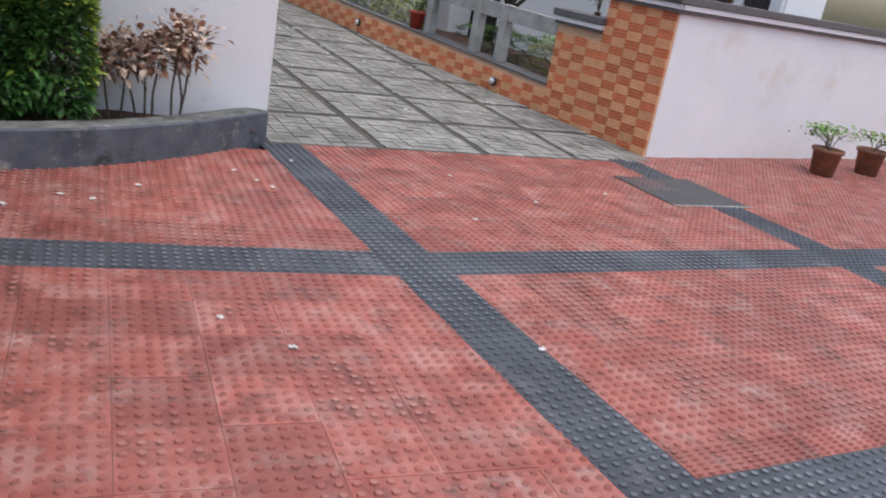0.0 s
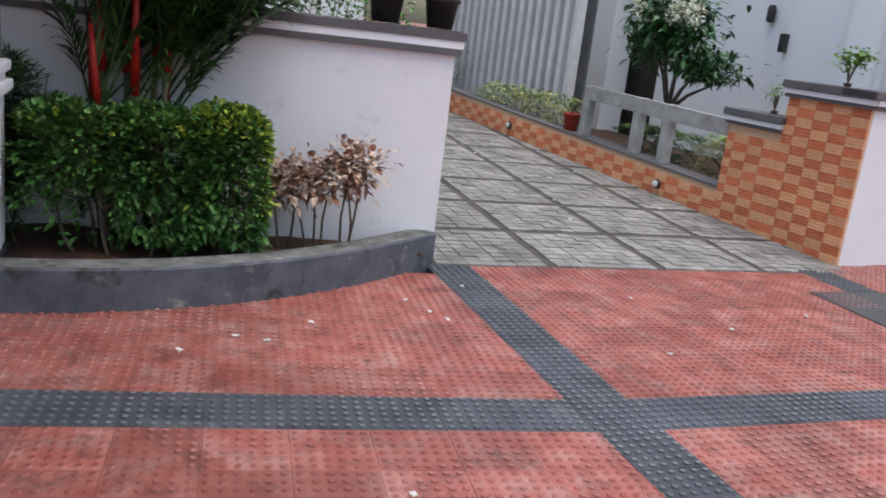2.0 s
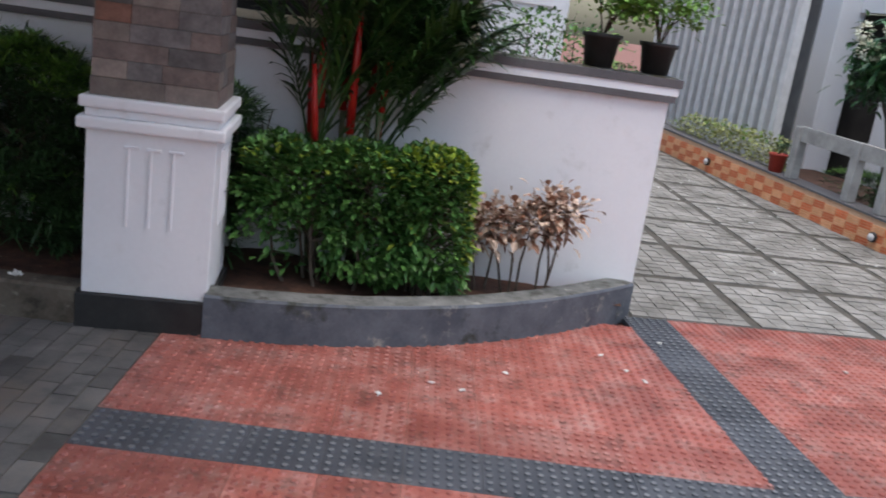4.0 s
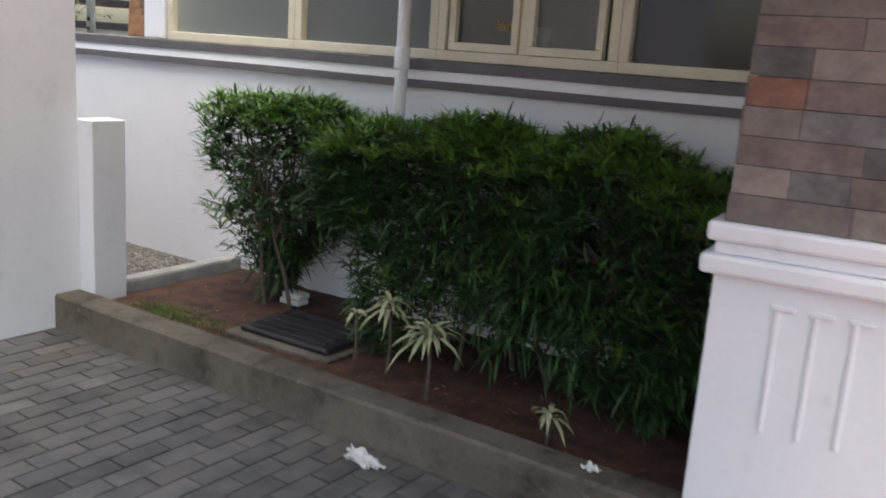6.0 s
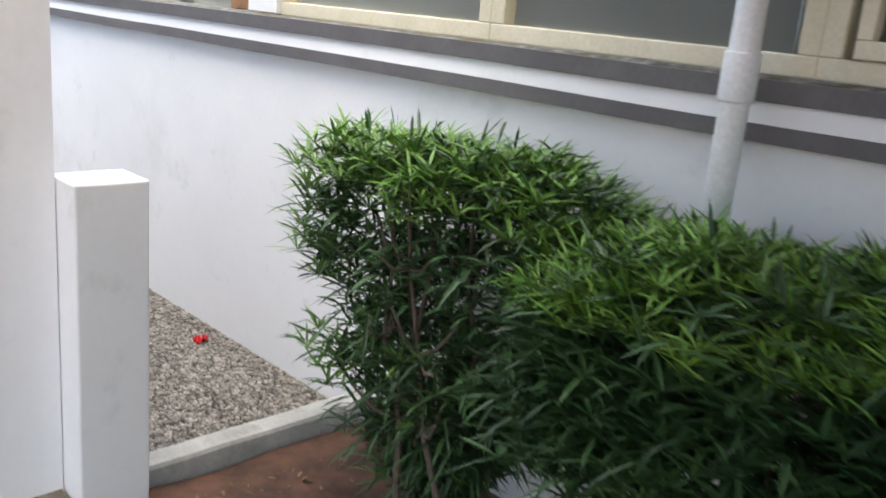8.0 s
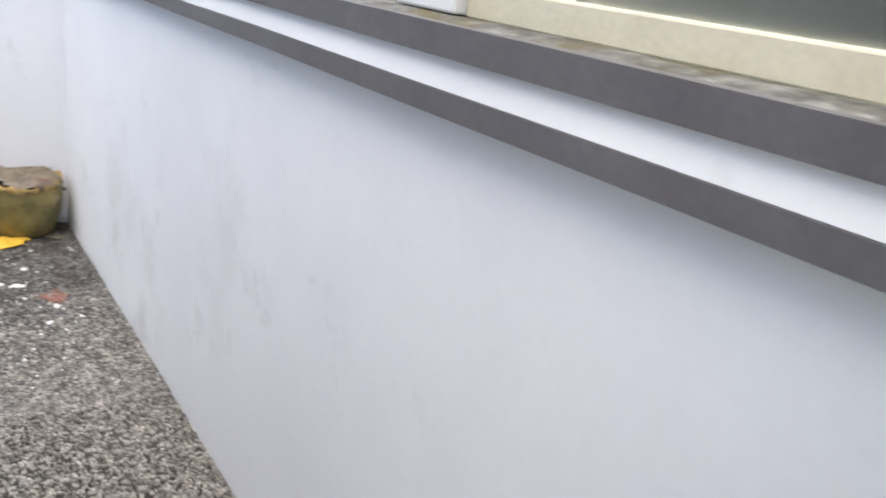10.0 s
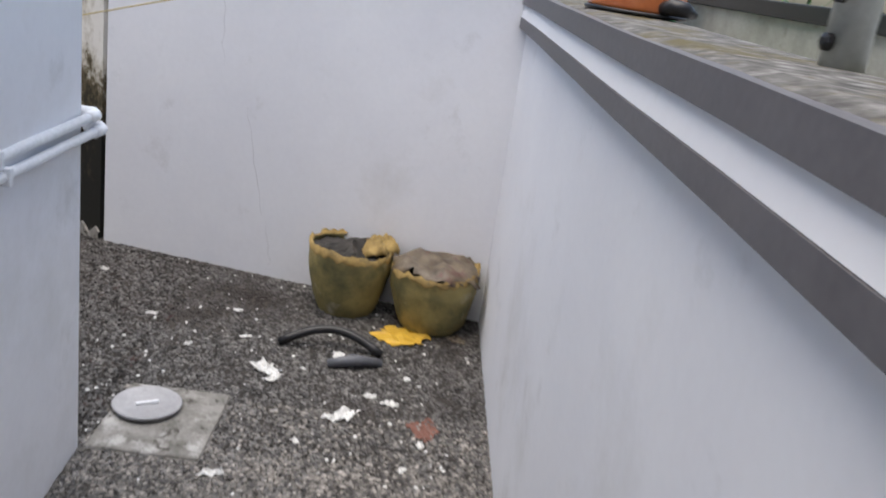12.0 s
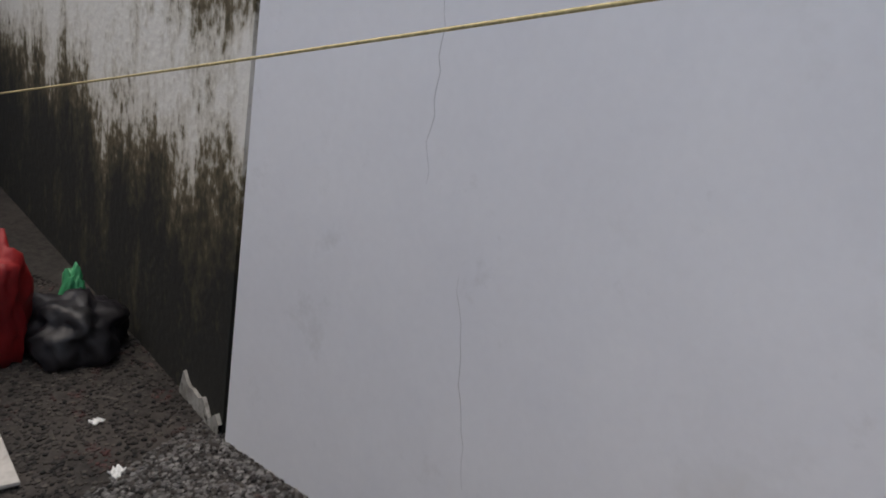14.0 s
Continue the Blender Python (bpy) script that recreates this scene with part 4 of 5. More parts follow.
def build_sack(x, y, r, h, seed, label, full=0.9):
    s = thing("sack", label, "sack", (x, y, 0.086), group="sacks in the corner")
    rng = random.Random(seed)
    n, rows = 56, 12
    jag = [rng.uniform(-0.014, 0.010) for _ in range(n)]

    def skin(k, u, out=0.0):
        a = 2 * math.pi * k / n
        swell = 0.66 + 0.34 * min(1, u * 1.5) ** 0.7
        crease = 0.05 * noise.noise((2.2 * math.cos(a) + seed, 2.2 * math.sin(a), u * 2.5)) + 0.022 * noise.noise((7 * math.cos(a) + seed, 7 * math.sin(a), u * 6))
        rr = r * (swell + crease) + out
        lean = 0.03 * noise.noise((math.cos(a) + seed, math.sin(a), 5.5))
        return Vector((rr * math.cos(a), rr * math.sin(a), u * (h + lean)))
    bm = bmesh.new()
    rings = [[bm.verts.new(skin(k, q / rows) + Vector((0, 0, jag[k] if q == rows else 0))) for k in range(n)] for q in range(rows + 1)]
    rings.append([bm.verts.new(skin(k, 0.93, -0.008)) for k in range(n)])
    for lo, hi in zip(rings, rings[1:]):
        for k in range(n):
            bm.faces.new((lo[k], lo[(k + 1) % n], hi[(k + 1) % n], hi[k]))
    part("body", bm, SACK, s, "", True)
    bm = bmesh.new()
    rings = []
    for q in range(7):
        m = 1 - q / 6
        ring = []
        for k in range(n):
            p = skin(k, full, -0.007)
            z = p.z + 0.03 * (1 - m) + (0.012 * noise.noise((p.x * m * 30, p.y * m * 30, seed)) + 0.008 * noise.noise((p.x * m * 70, p.y * m * 70, seed)))
            ring.append(bm.verts.new((p.x * max(m, 0.02), p.y * max(m, 0.02), z)))
        rings.append(ring)
    for lo, hi in zip(rings, rings[1:]):
        for k in range(n):
            bm.faces.new((lo[k], lo[(k + 1) % n], hi[(k + 1) % n], hi[k]))
    bm.faces.new(rings[-1])
    part("filling", bm, SACKIN, s, "dark debris filling")
    # torn yellow hem hanging over the edge in strips
    bm = bmesh.new()
    lo = [bm.verts.new(skin(k, 0.97 - rng.uniform(0.02, 0.12), 0.003)) for k in range(n)]
    mi = [bm.verts.new(skin(k, 1.0, 0.004) + Vector((0, 0, jag[k] + 0.004))) for k in range(n)]
    hi = [bm.verts.new(skin(k, 0.97, -0.012)) for k in range(n)]
    for k in range(n):
        j = (k + 1) % n
        bm.faces.new((lo[k], lo[j], mi[j], mi[k]))
        bm.faces.new((mi[k], mi[j], hi[j], hi[k]))
    part("rim", bm, RIMY, s, "frayed yellow rim", True)
    return s


s1 = build_sack(-8.935, 4.83, 0.172, 0.285, 3, "open yellow woven sack full of dark debris")
s2 = build_sack(-8.86, 5.185, 0.178, 0.262, 7, "yellow woven sack covered with faded plastic film")


def film_piece(parent, x, y, z, sx, sy, mat, seed, name, label):
    bm = bmesh.new()
    n = 14
    g = []
    for i in range(n + 1):
        row = []
        for j in range(n + 1):
            u, w = i / n * 2 - 1, j / n * 2 - 1
            q = 1 + 0.25 * noise.noise((u * 2 + seed, w * 2, 1))
            drop = -0.10 * max(0, math.hypot(u, w) - 0.72)
            row.append(bm.verts.new((x + u * sx * q, y + w * sy * q, z + 0.030 * noise.noise((u * 3, w * 3, seed)) + 0.014 * noise.noise((u * 9, w * 9, seed)) + drop)))
        g.append(row)
    for i in range(n):
        for j in range(n):
            u, w = (i + 0.5) / n * 2 - 1, (j + 0.5) / n * 2 - 1
            if math.hypot(u, w) < 1.05 + 0.4 * noise.noise((u * 2, w * 2, seed + 4)):
                bm.faces.new((g[i][j], g[i + 1][j], g[i + 1][j + 1], g[i][j + 1]))
    bmesh.ops.delete(bm, geom=[q for q in bm.verts if not q.link_faces], context="VERTS")
    bmesh.ops.solidify(bm, geom=bm.faces[:], thickness=0.002)
    return part(name, bm, mat, parent, label, True)


film_piece(s2, 0.0, 0.0, 0.287, 0.172, 0.172, FADED, 2, "film", "faded plastic film folded over the top")
film_piece(s1, -0.02, 0.12, 0.305, 0.10, 0.075, RIMY, 6, "flap", "torn yellow flap")
crumpled("yellow_sheet", -8.70, 5.08, 0.088, 0.085, 0.11, 0.012, YELLOW, "torn yellow plastic sheet lying on gravel", "litter", 12, 20)
crumpled("pink_scrap", -8.73, 5.30, 0.088, 0.03, 0.035, 0.012, FADED, "pinkish plastic scrap on gravel", "litter", 15)
BLACKRUB = material("black_rubber", [(0.008, 0.008, 0.009), (0.022, 0.022, 0.024)], 10, 0.4, 0.1)
GREYPL = material("grey_plastic", [(0.07, 0.075, 0.085), (0.12, 0.125, 0.14)], 9, 0.45, 0.1)
pts = [(-8.49 - 0.05 * math.sin(math.pi * k / 12), 4.63 + 0.385 * k / 12, 0.10 + 0.055 * math.sin(math.pi * k / 12)) for k in range(13)]
hose = tube(pts, 0.017, 10)
solid("rubber_strip", hose, BLACKRUB, "bent black rubber strip lying on gravel", "rubber strip", smooth=True)
bm = tube([(-8.36, 4.83, 0.10), (-8.38, 4.92, 0.118), (-8.42, 5.02, 0.10)], [0.016, 0.022, 0.014], 8)
solid("plastic_strip", bm, GREYPL, "grey plastic strip lying on gravel", "litter", smooth=True)
rng = random.Random(77)
for i, (x, y, s) in enumerate(((-8.03, 4.93, 0.05), (-8.0, 4.89, 0.03), (-8.28, 4.62, 0.055), (-8.22, 4.66, 0.035), (-8.45, 4.86, 0.035), (-8.14, 5.07, 0.03), (-8.18, 5.0, 0.022), (-7.62, 4.60, 0.035), (-7.84, 4.80, 0.018), (-8.52, 4.5, 0.02), (-8.75, 4.42, 0.02), (-7.75, 5.13, 0.02), (-7.9, 5.18, 0.02), (-8.34, 5.12, 0.018), (-9.07, 3.55, 0.025), (-9.2, 3.35, 0.02), (-8.62, 4.12, 0.022), (-8.4, 4.32, 0.018), (-7.3, 4.62, 0.02), (-9.0, 3.8, 0.02))):
    crumpled("plaster_chip", x, y, 0.087, s, s * 0.62, s * 0.35, PAPERW, "white plaster flake on gravel", "debris", 40 + i, rng.uniform(0, 180))
CARDW = material("dirty_pale_card", [(0.40, 0.40, 0.42), (0.52, 0.52, 0.54)], 14, 0.8, 0.1)
bm = box(-0.055, -0.075, 0, 0.055, 0.075, 0.004, 0.001)
bmesh.ops.transform(bm, matrix=pose(-7.17, 4.80, 0.094, 2, 1.5, 8), verts=bm.verts)
solid("paper_sheet", bm, CARDW, "flat pale card lying on gravel", "litter")
BRICKR = material("crushed_brick", [(0.13, 0.060, 0.045), (0.21, 0.10, 0.075)], 20, 0.95, 0.4)
crumpled("brick_smear", -8.0, 5.19, 0.085, 0.07, 0.05, 0.006, BRICKR, "smear of crushed red brick on gravel", "debris", 55)
crumpled("red_flower", -5.93, 5.27, 0.086, 0.035, 0.03, 0.03, material("red_petal", [(0.5, 0.01, 0.015), (0.65, 0.03, 0.04)], 20, 0.5, 0.1), "fallen red flower on gravel", "flower", 60)
CARD = material("pale_board", [(0.36, 0.34, 0.31), (0.52, 0.50, 0.46)], 8, 0.8, 0.2, stain=((0.16, 0.13, 0.11), 9, 0.58, 0.72))
bm = box(-0.11, -0.12, 0, 0.11, 0.12, 0.012, 0.003)
bmesh.ops.transform(bm, matrix=pose(-8.85, 3.27, 0.094, 0, 1.5, -28), verts=bm.verts)
solid("board_scrap", bm, CARD, "dirty pale board lying on gravel", "board")
REDBAG = material("red_plastic_bag", [(0.16, 0.006, 0.008), (0.28, 0.014, 0.014)], 7, 0.55, 0.1)
DARKBAG = material("dark_plastic_bag", [(0.006, 0.006, 0.007), (0.016, 0.014, 0.017)], 7, 0.5, 0.1)
GREENPL = material("green_plastic", [(0.03, 0.20, 0.08), (0.06, 0.32, 0.14)], 7, 0.4, 0.1)


def build_bag(name, x, y, r, h, mat, label, seed, category="bag"):
    bm = bmesh.new()
    bmesh.ops.create_icosphere(bm, subdivisions=4, radius=1)
    for q in bm.verts:
        k = 1 + 0.28 * noise.noise((q.co.x * 1.6 + seed, q.co.y * 1.6, q.co.z * 1.6)) - 0.34 * abs(noise.noise((q.co.x * 3.1 + seed, q.co.y * 3.1, q.co.z * 1.9))) - 0.16 * abs(noise.noise((q.co.x * 8 + seed, q.co.y * 8, q.co.z * 5))) - 0.22 * q.co.z
        z = max(0.0, (q.co.z * k * 0.6 + 0.45) * h)
        q.co = Vector((q.co.x * r * k, q.co.y * r * k, z))
    ob = link_mesh(name, bm, mat)
    ob.matrix_basis = FRAME @ pose(x, y, 0.086)
    shade_smooth(ob)
    return tagged(ob, label, category)


build_bag("plastic_bag", -9.26, 2.86, 0.12, 0.46, REDBAG, "crumpled red plastic bag against the mouldy wall", 2)
build_bag("plastic_bag", -9.46, 2.99, 0.17, 0.20, DARKBAG, "dark plastic bag slumped against the mouldy wall", 6)
build_bag("green_bottle", -9.57, 2.86, 0.045, 0.23, GREENPL, "crushed green plastic container by the bags", 9, "container")

# hairline cracks in the plaster of the end wall
CRACK = material("plaster_crack", [(0.42, 0.42, 0.43), (0.50, 0.50, 0.51)], 30, 0.95, 0.1)
along = (Vector((ENDB[0], ENDB[1], 0)) - Vector((ENDA[0], ENDA[1], 0))).normalized()
for a0, z0, z1, bend in ((0.52, 1.38, 0.98, 0.02), (0.66, 0.82, 0.36, 0.10), (0.78, 0.34, 0.12, 0.04)):
    pts = []
    for k in range(15):
        q = k / 14
        p = Vector((ENDA[0], ENDA[1], 0)) + along * (a0 + bend * q + 0.012 * noise.noise((q * 7, a0 * 9, 1)))
        pts.append((p.x, p.y, z0 + (z1 - z0) * q))
    solid("crack", tube(pts, [0.0003 + 0.0006 * math.sin(math.pi * k / 14) for k in range(15)], 5), CRACK, "hairline crack in the white plaster wall", "crack", kind="structure")

# pipes on the house wall
for k, (z, dy, dx) in enumerate(((1.030, 0.02, 0.0), (0.992, 0.028, -0.020))):
    p = thing("wall_pipe", "white plastic water pipe along the house wall", "pipe", (-7.69 + dx, 4.215 + dy, z), group="pipes on the house wall")
    part("pipe", tube([(0.03, 0, 0), (2.6, 0, 0.0)], 0.0125, 12), PVC, p, "", True)
    part("elbow", tube([(0.03, 0, 0), (-0.02, 0, 0), (-0.040, -0.012, 0), (-0.045, -0.05, 0)], [0.0165, 0.0165, 0.0165, 0.0155], 12), PVC, p, "", True)
    for x in (0.5, 1.3, 2.1):
        part("clip", box(x - 0.008, -0.024 - 0.02 * k, -0.02, x + 0.008, 0.018, 0.02, 0.003), PVC, p)

# clothes line
ROPE = material("yellow_rope", [(0.46, 0.38, 0.18), (0.62, 0.52, 0.28)], 90, 0.8, 0.3)
a, b = Vector((-10.40, 1.02, 0.32)), Vector((-8.193, 5.68, 1.745))
pts = [a + (b - a) * (k / 20) + Vector((0, 0, -0.01 * math.sin(math.pi * k / 20))) for k in range(0, 21)]
solid("clothes_line", tube(pts, 0.0034, 6), ROPE, "thin yellow rope strung across the passage", "rope", smooth=True)

# ---- beyond the wall, left of the windows ----
GI = material("galvanised_pipe", [(0.46, 0.50, 0.50), (0.58, 0.62, 0.62)], 10, 0.45, 0.1, metallic=0.3)
post = thing("steel_post", "grey steel pipe post on the wall with bolt holes", "post", (-6.69, 5.60, LEDGE_TOP))
part("pipe", tube([(0, 0, 0.0), (0, 0, 1.4)], 0.03, 18), GI, post, "", True)
part("bolt", lathe([(0.012, 0), (0.012, 0.008), (0.006, 0.012)], 10), BLACKRUB, post).matrix_basis = pose(0.012, -0.029, 0.035, 90, 0, 10)
part("bolt", lathe([(0.016, 0), (0.016, 0.006), (0.006, 0.008)], 10), BLACKRUB, post).matrix_basis = pose(0.014, -0.028, 0.10, 90, 0, 10)
OLDWALL = material("old_cement_render", [(0.26, 0.255, 0.22), (0.40, 0.39, 0.35)], 4, 0.9, 0.3, stain=((0.12, 0.11, 0.07), 5, 0.58, 0.75))
bm = box(-12, 6.35, -0.03, -5.9, 6.5, 1.488)
solid("wall_yard", bm, OLDWALL, "old cement wall of the yard behind", "wall", kind="structure")
bm = box(-12, 6.33, 1.49, -5.9, 6.42, 1.55, 0.006)
solid("trim_yard", bm, BLACK, "dark rail along the yard wall", "rail", kind="structure")
bm = box(-5.95, 5.85, 1.35, -5.90, 6.35, 2.9)
solid("wall_yard_side", bm, OLDWALL, "side wall of the yard behind", "wall", kind="structure")
bm = box(-12, 5.64, 1.0, -5.9, 6.34, 1.30)
solid("floor_yard", bm, CONCRETE, "raised cement floor of the yard behind", "floor", kind="structure")
WOODP = material("brown_plywood", [(0.20, 0.10, 0.045), (0.36, 0.20, 0.10)], 7, 0.7, 0.2, stain=((0.06, 0.05, 0.045), 4, 0.5, 0.6))
bm = box(-0.13, -0.012, 0, 0.13, 0.012, 0.30, 0.003)
bmesh.ops.transform(bm, matrix=pose(-6.08, 5.575, LEDGE_TOP + 0.004, -4, 0, 8), verts=bm.verts)
solid("plywood_offcut", bm, WOODP, "brown plywood offcut leaning behind the wall", "board")
GLAZE = material("orange_brown_enamel", [(0.36, 0.10, 0.03), (0.46, 0.15, 0.05)], 6, 0.18, 0.02, specular=0.6)
bowl = thing("enamel_pan", "upturned orange-brown pan with black handle on the wall", "pan", (-7.72, 5.535, LEDGE_TOP + 0.006))
part("body", lathe([(0.118, 0.006), (0.120, 0.018), (0.114, 0.055), (0.104, 0.090), (0.085, 0.112), (0.0001, 0.118)], 32), GLAZE, bowl, "", True)
part("rim", lathe([(0.114, 0.0), (0.126, 0.002), (0.126, 0.009), (0.117, 0.011)], 32), BLACKRUB, bowl, "", True)
part("handle", tube([(0.10, 0.03, 0.02), (0.125, 0.055, 0.030), (0.135, 0.085, 0.028), (0.12, 0.11, 0.018)], [0.014, 0.020, 0.018, 0.010], 10), BLACKRUB, bowl, "black handle", True)
bm = box(-9.5, 5.72, 1.3, -8.2, 5.76, 2.1, 0.004)
for x in (-9.4, -8.9, -8.35):
    box(x - 0.025, 5.66, 1.3, x + 0.025, 5.71, 2.3, 0.004, bm)
solid("sheet_fence", bm, GREENPL, "green sheeting on posts behind the wall", "fence", kind="structure")
bm = box(-9.6, 5.625, LEDGE_TOP + 0.0, -8.1, 5.66, LEDGE_TOP + 0.06, 0.005)
solid("trim_rail", bm, BLACK, "dark rail lying along the wall top", "rail", kind="structure")
solid("trim_end_wall", slab_between((-9.42, 3.64), (-9.03, 5.44), 0.12, 1.526, 1.556), BLACK, "dark capping on the end wall", "trim", kind="structure")
bm = box(-10.4, 4.0, 1.75, -9.9, 8.5, 1.83)
for y in (4.2, 5.3, 6.4, 7.5):
    box(-10.2, y, 0, -10.12, y + 0.08, 1.75, 0, bm)
solid("rail_beyond", bm, BLACK, "dark timber rail beyond the end wall", "rail", kind="structure")
hedge("yard_shrub", -12.6, -10.6, 2.6, 9.0, 0.3, 3.2, 5000, LEAF2, "dark leafy shrubs beyond the end wall", 61, 0.35, False, 0.15, 6, 0.5, "shrub", 0.1)
hedge("yard_shrub", -12.0, -6.0, 6.7, 7.6, 0.3, 2.9, 4500, LEAF, "dark leafy shrubs behind the yard wall", 63, 0.35, True, 0.15, 6, 0.5, "shrub", 0.1)

# ---- beyond the gate: garden, fence, house ----
FRAME = PIER
base = lambda y: 0.302 + rise(y)
frame_ob = thing("concrete_rail", "grey concrete post-and-rail frame on the low wall", "railing", (0.10, 0, 0))
for y in (3.66, 2.76, 2.30):
    part("post", box(-0.055, y - 0.05, base(y), 0.055, y + 0.05, 0.97 + 0.016 * (y - 1.4), 0.008), CONCRETE, frame_ob)
bm = bmesh.new()
vs = [bm.verts.new(v) for v in ((-0.03, 1.42, 0.80), (0.03, 1.42, 0.80), (0.03, 3.70, 0.86), (-0.03, 3.70, 0.86), (-0.03, 1.42, 0.955), (0.03, 1.42, 0.955), (0.03, 3.70, 1.015), (-0.03, 3.70, 1.015))]
for q in ((3, 2, 1, 0), (4, 5, 6, 7), (0, 1, 5, 4), (1, 2, 6, 5), (2, 3, 7, 6), (3, 0, 4, 7)):
    bm.faces.new([vs[i] for i in q])
part("rail", bm, CONCRETE, frame_ob)
part("end_post", box(-0.03, 1.405, 0.30, 0.03, 1.44, 0.96, 0.004), WHITE, frame_ob, "white painted end post")
bm = box(0.24, 1.42, -0.03, 2.2, 10, 0.26)
solid("ground_garden", bm, SOIL, "dark soil of the front garden", "soil", kind="structure")
LAMPM = material("black_lamp_housing", [(0.02, 0.02, 0.022), (0.04, 0.04, 0.042)], 10, 0.4, 0.05)
LENS = material("frosted_lamp_lens", [(0.55, 0.55, 0.55), (0.65, 0.65, 0.65)], 10, 0.3, 0.0)
for y, z in ((2.19, 0.20), (5.1, 0.34)):
    lamp = thing("bulkhead_lamp", "small round bulkhead lamp on the low brick wall", "lamp", (-0.008, y, z), group="lamps on the drive wall")
    ob = part("housing", lathe([(0.045, 0.0), (0.05, 0.01), (0.045, 0.03)], 18), LAMPM, lamp, "", True)
    ob.matrix_basis = pose(0, 0, 0, 0, -90, 0)
    ob = part("lens", lathe([(0.036, 0.03), (0.032, 0.045), (0.018, 0.054), (0.001, 0.056)], 18), LENS, lamp, "", True)
    ob.matrix_basis = pose(0, 0, 0, 0, -90, 0)
VARI = leaf_material("variegated_leaf", [(0.22, 0.26, 0.08), (0.42, 0.42, 0.18)], 0.5)
hedge_far = hedge("low_hedge", 0.14, 0.44, 4.10, 6.35, 0.34, 0.80, 3200, VARI, "low clipped yellow-green hedge on the drive wall", 33, 0.12, False, 0.2, 0, 0.5, "hedge", 0.1, LEAFNEW)
SLATM = material("grey_painted_slat", [(0.56, 0.57, 0.58), (0.66, 0.67, 0.68)], 8, 0.55, 0.1)
BACKING = material("slat_gap_grey", [(0.10, 0.105, 0.11), (0.15, 0.155, 0.16)], 5, 0.7, 0.1)
DARKIN = material("unlit_doorway", [(0.02, 0.018, 0.016), (0.04, 0.036, 0.032)], 3, 0.9, 0.05)
fence = thing("slat_screen", "tall screen of upright grey slats", "screen", (0.75, 4.95, 0.30))
for i in range(16):
    part("slat", box(-0.07, 0.22 * i, 0.0, 0.05, 0.22 * i + 0.10, 2.6, 0.004), SLATM, fence)
part("rail", box(0.052, -0.02, 0.15, 0.08, 3.5, 0.21), SLATM, fence)
part("rail", box(0.052, -0.02, 2.3, 0.08, 3.5, 2.36), SLATM, fence)
# the panel's grey stands in for the dark gaps between the slats
part("backing", box(0.18, -0.02, 0.0, 0.20, 3.5, 2.6), BACKING, fence, "grey panel behind the slats, toned to the dark gaps")

VILLA = material("villa_white_paint", [(0.80, 0.81, 0.83), (0.84, 0.85, 0.86)], 1.5, 0.7, 0.03, 45, grainy=0.03)
house = thing("villa", "white rendered villa with dark doorway and windows", "house", (2.3, 0, 0))
part("wall", box(0.0, 2.66, 0, 0.2, 5.16, 4.5), VILLA, house)
part("wall", box(-0.45, 0.28, 0, 0.2, 2.655, 4.5), VILLA, house)
part("pilaster", box(-0.56, 1.45, 0, -0.452, 1.78, 4.5, 0.004), VILLA, house)
part("wall", box(0.0, 5.162, 2.4, 0.2, 5.91, 4.5), VILLA, house)
part("wall", box(0.0, 7.0, 0, 0.2, 11, 4.5), VILLA, house)
# near-black sheet stands for the unlit depth of the door opening
part("doorway", box(0.25, 5.17, 0, 0.30, 7.0, 2.4), DARKIN, house, "near-black sheet for the shade inside the recessed doorway")
part("column", box(-0.3, 5.92, 0, 0.1, 6.42, 4.5, 0.01), VILLA, house)
part("roof", box(0.0, 0.28, 4.502, 4, 11, 4.7), CONCRETE, house)
FRAMEW = material("white_window_frame", [(0.62, 0.64, 0.66), (0.72, 0.74, 0.76)], 8, 0.5, 0.05)
win = part("window", box(-0.47, 0.34, 1.35, -0.452, 1.25, 2.6), SMOKED, house, "dark glazed window with white frame and grille")
for c, d in ((1.25, 1.36), (2.58, 2.66)):
    part("window_frame", box(-0.52, 0.29, c, -0.453, 1.33, d, 0.004), FRAMEW, win)
for y in (0.29, 0.75, 1.20):
    part("mullion", box(-0.51, y, 1.362, -0.453, y + 0.13, 2.578, 0.004), FRAMEW, win)
for y in (0.42, 0.88):
    for q in (0.08, 0.16, 0.24):
        part("grille_bar", tube([(-0.485, y + q, 1.36), (-0.485, y + q, 2.58)], 0.005, 5), LAMPM, win)
    for z in (1.6, 1.85, 2.1, 2.35):
        part("grille_bar", tube([(-0.485, y, z), (-0.485, y + 0.32, z)], 0.005, 5), LAMPM, win)
lamp = part("wall_lamp", lathe([(0.03, 0), (0.05, 0.03), (0.05, 0.16), (0.035, 0.2)], 14), LAMPM, house)
lamp.matrix_basis = pose(-0.055, 3.3, 1.95)
box_ob = part("meter_box", box(-0.52, 2.60, 1.62, -0.45, 2.68, 1.82, 0.005), LAMPM, house)

# flowering tree
TREELEAF = leaf_material("tree_leaf", [(0.020, 0.072, 0.024), (0.05, 0.14, 0.045)], 0.35)
PETAL = leaf_material("white_petal", [(0.70, 0.70, 0.55), (0.82, 0.82, 0.70)], 0.6, 0.1)


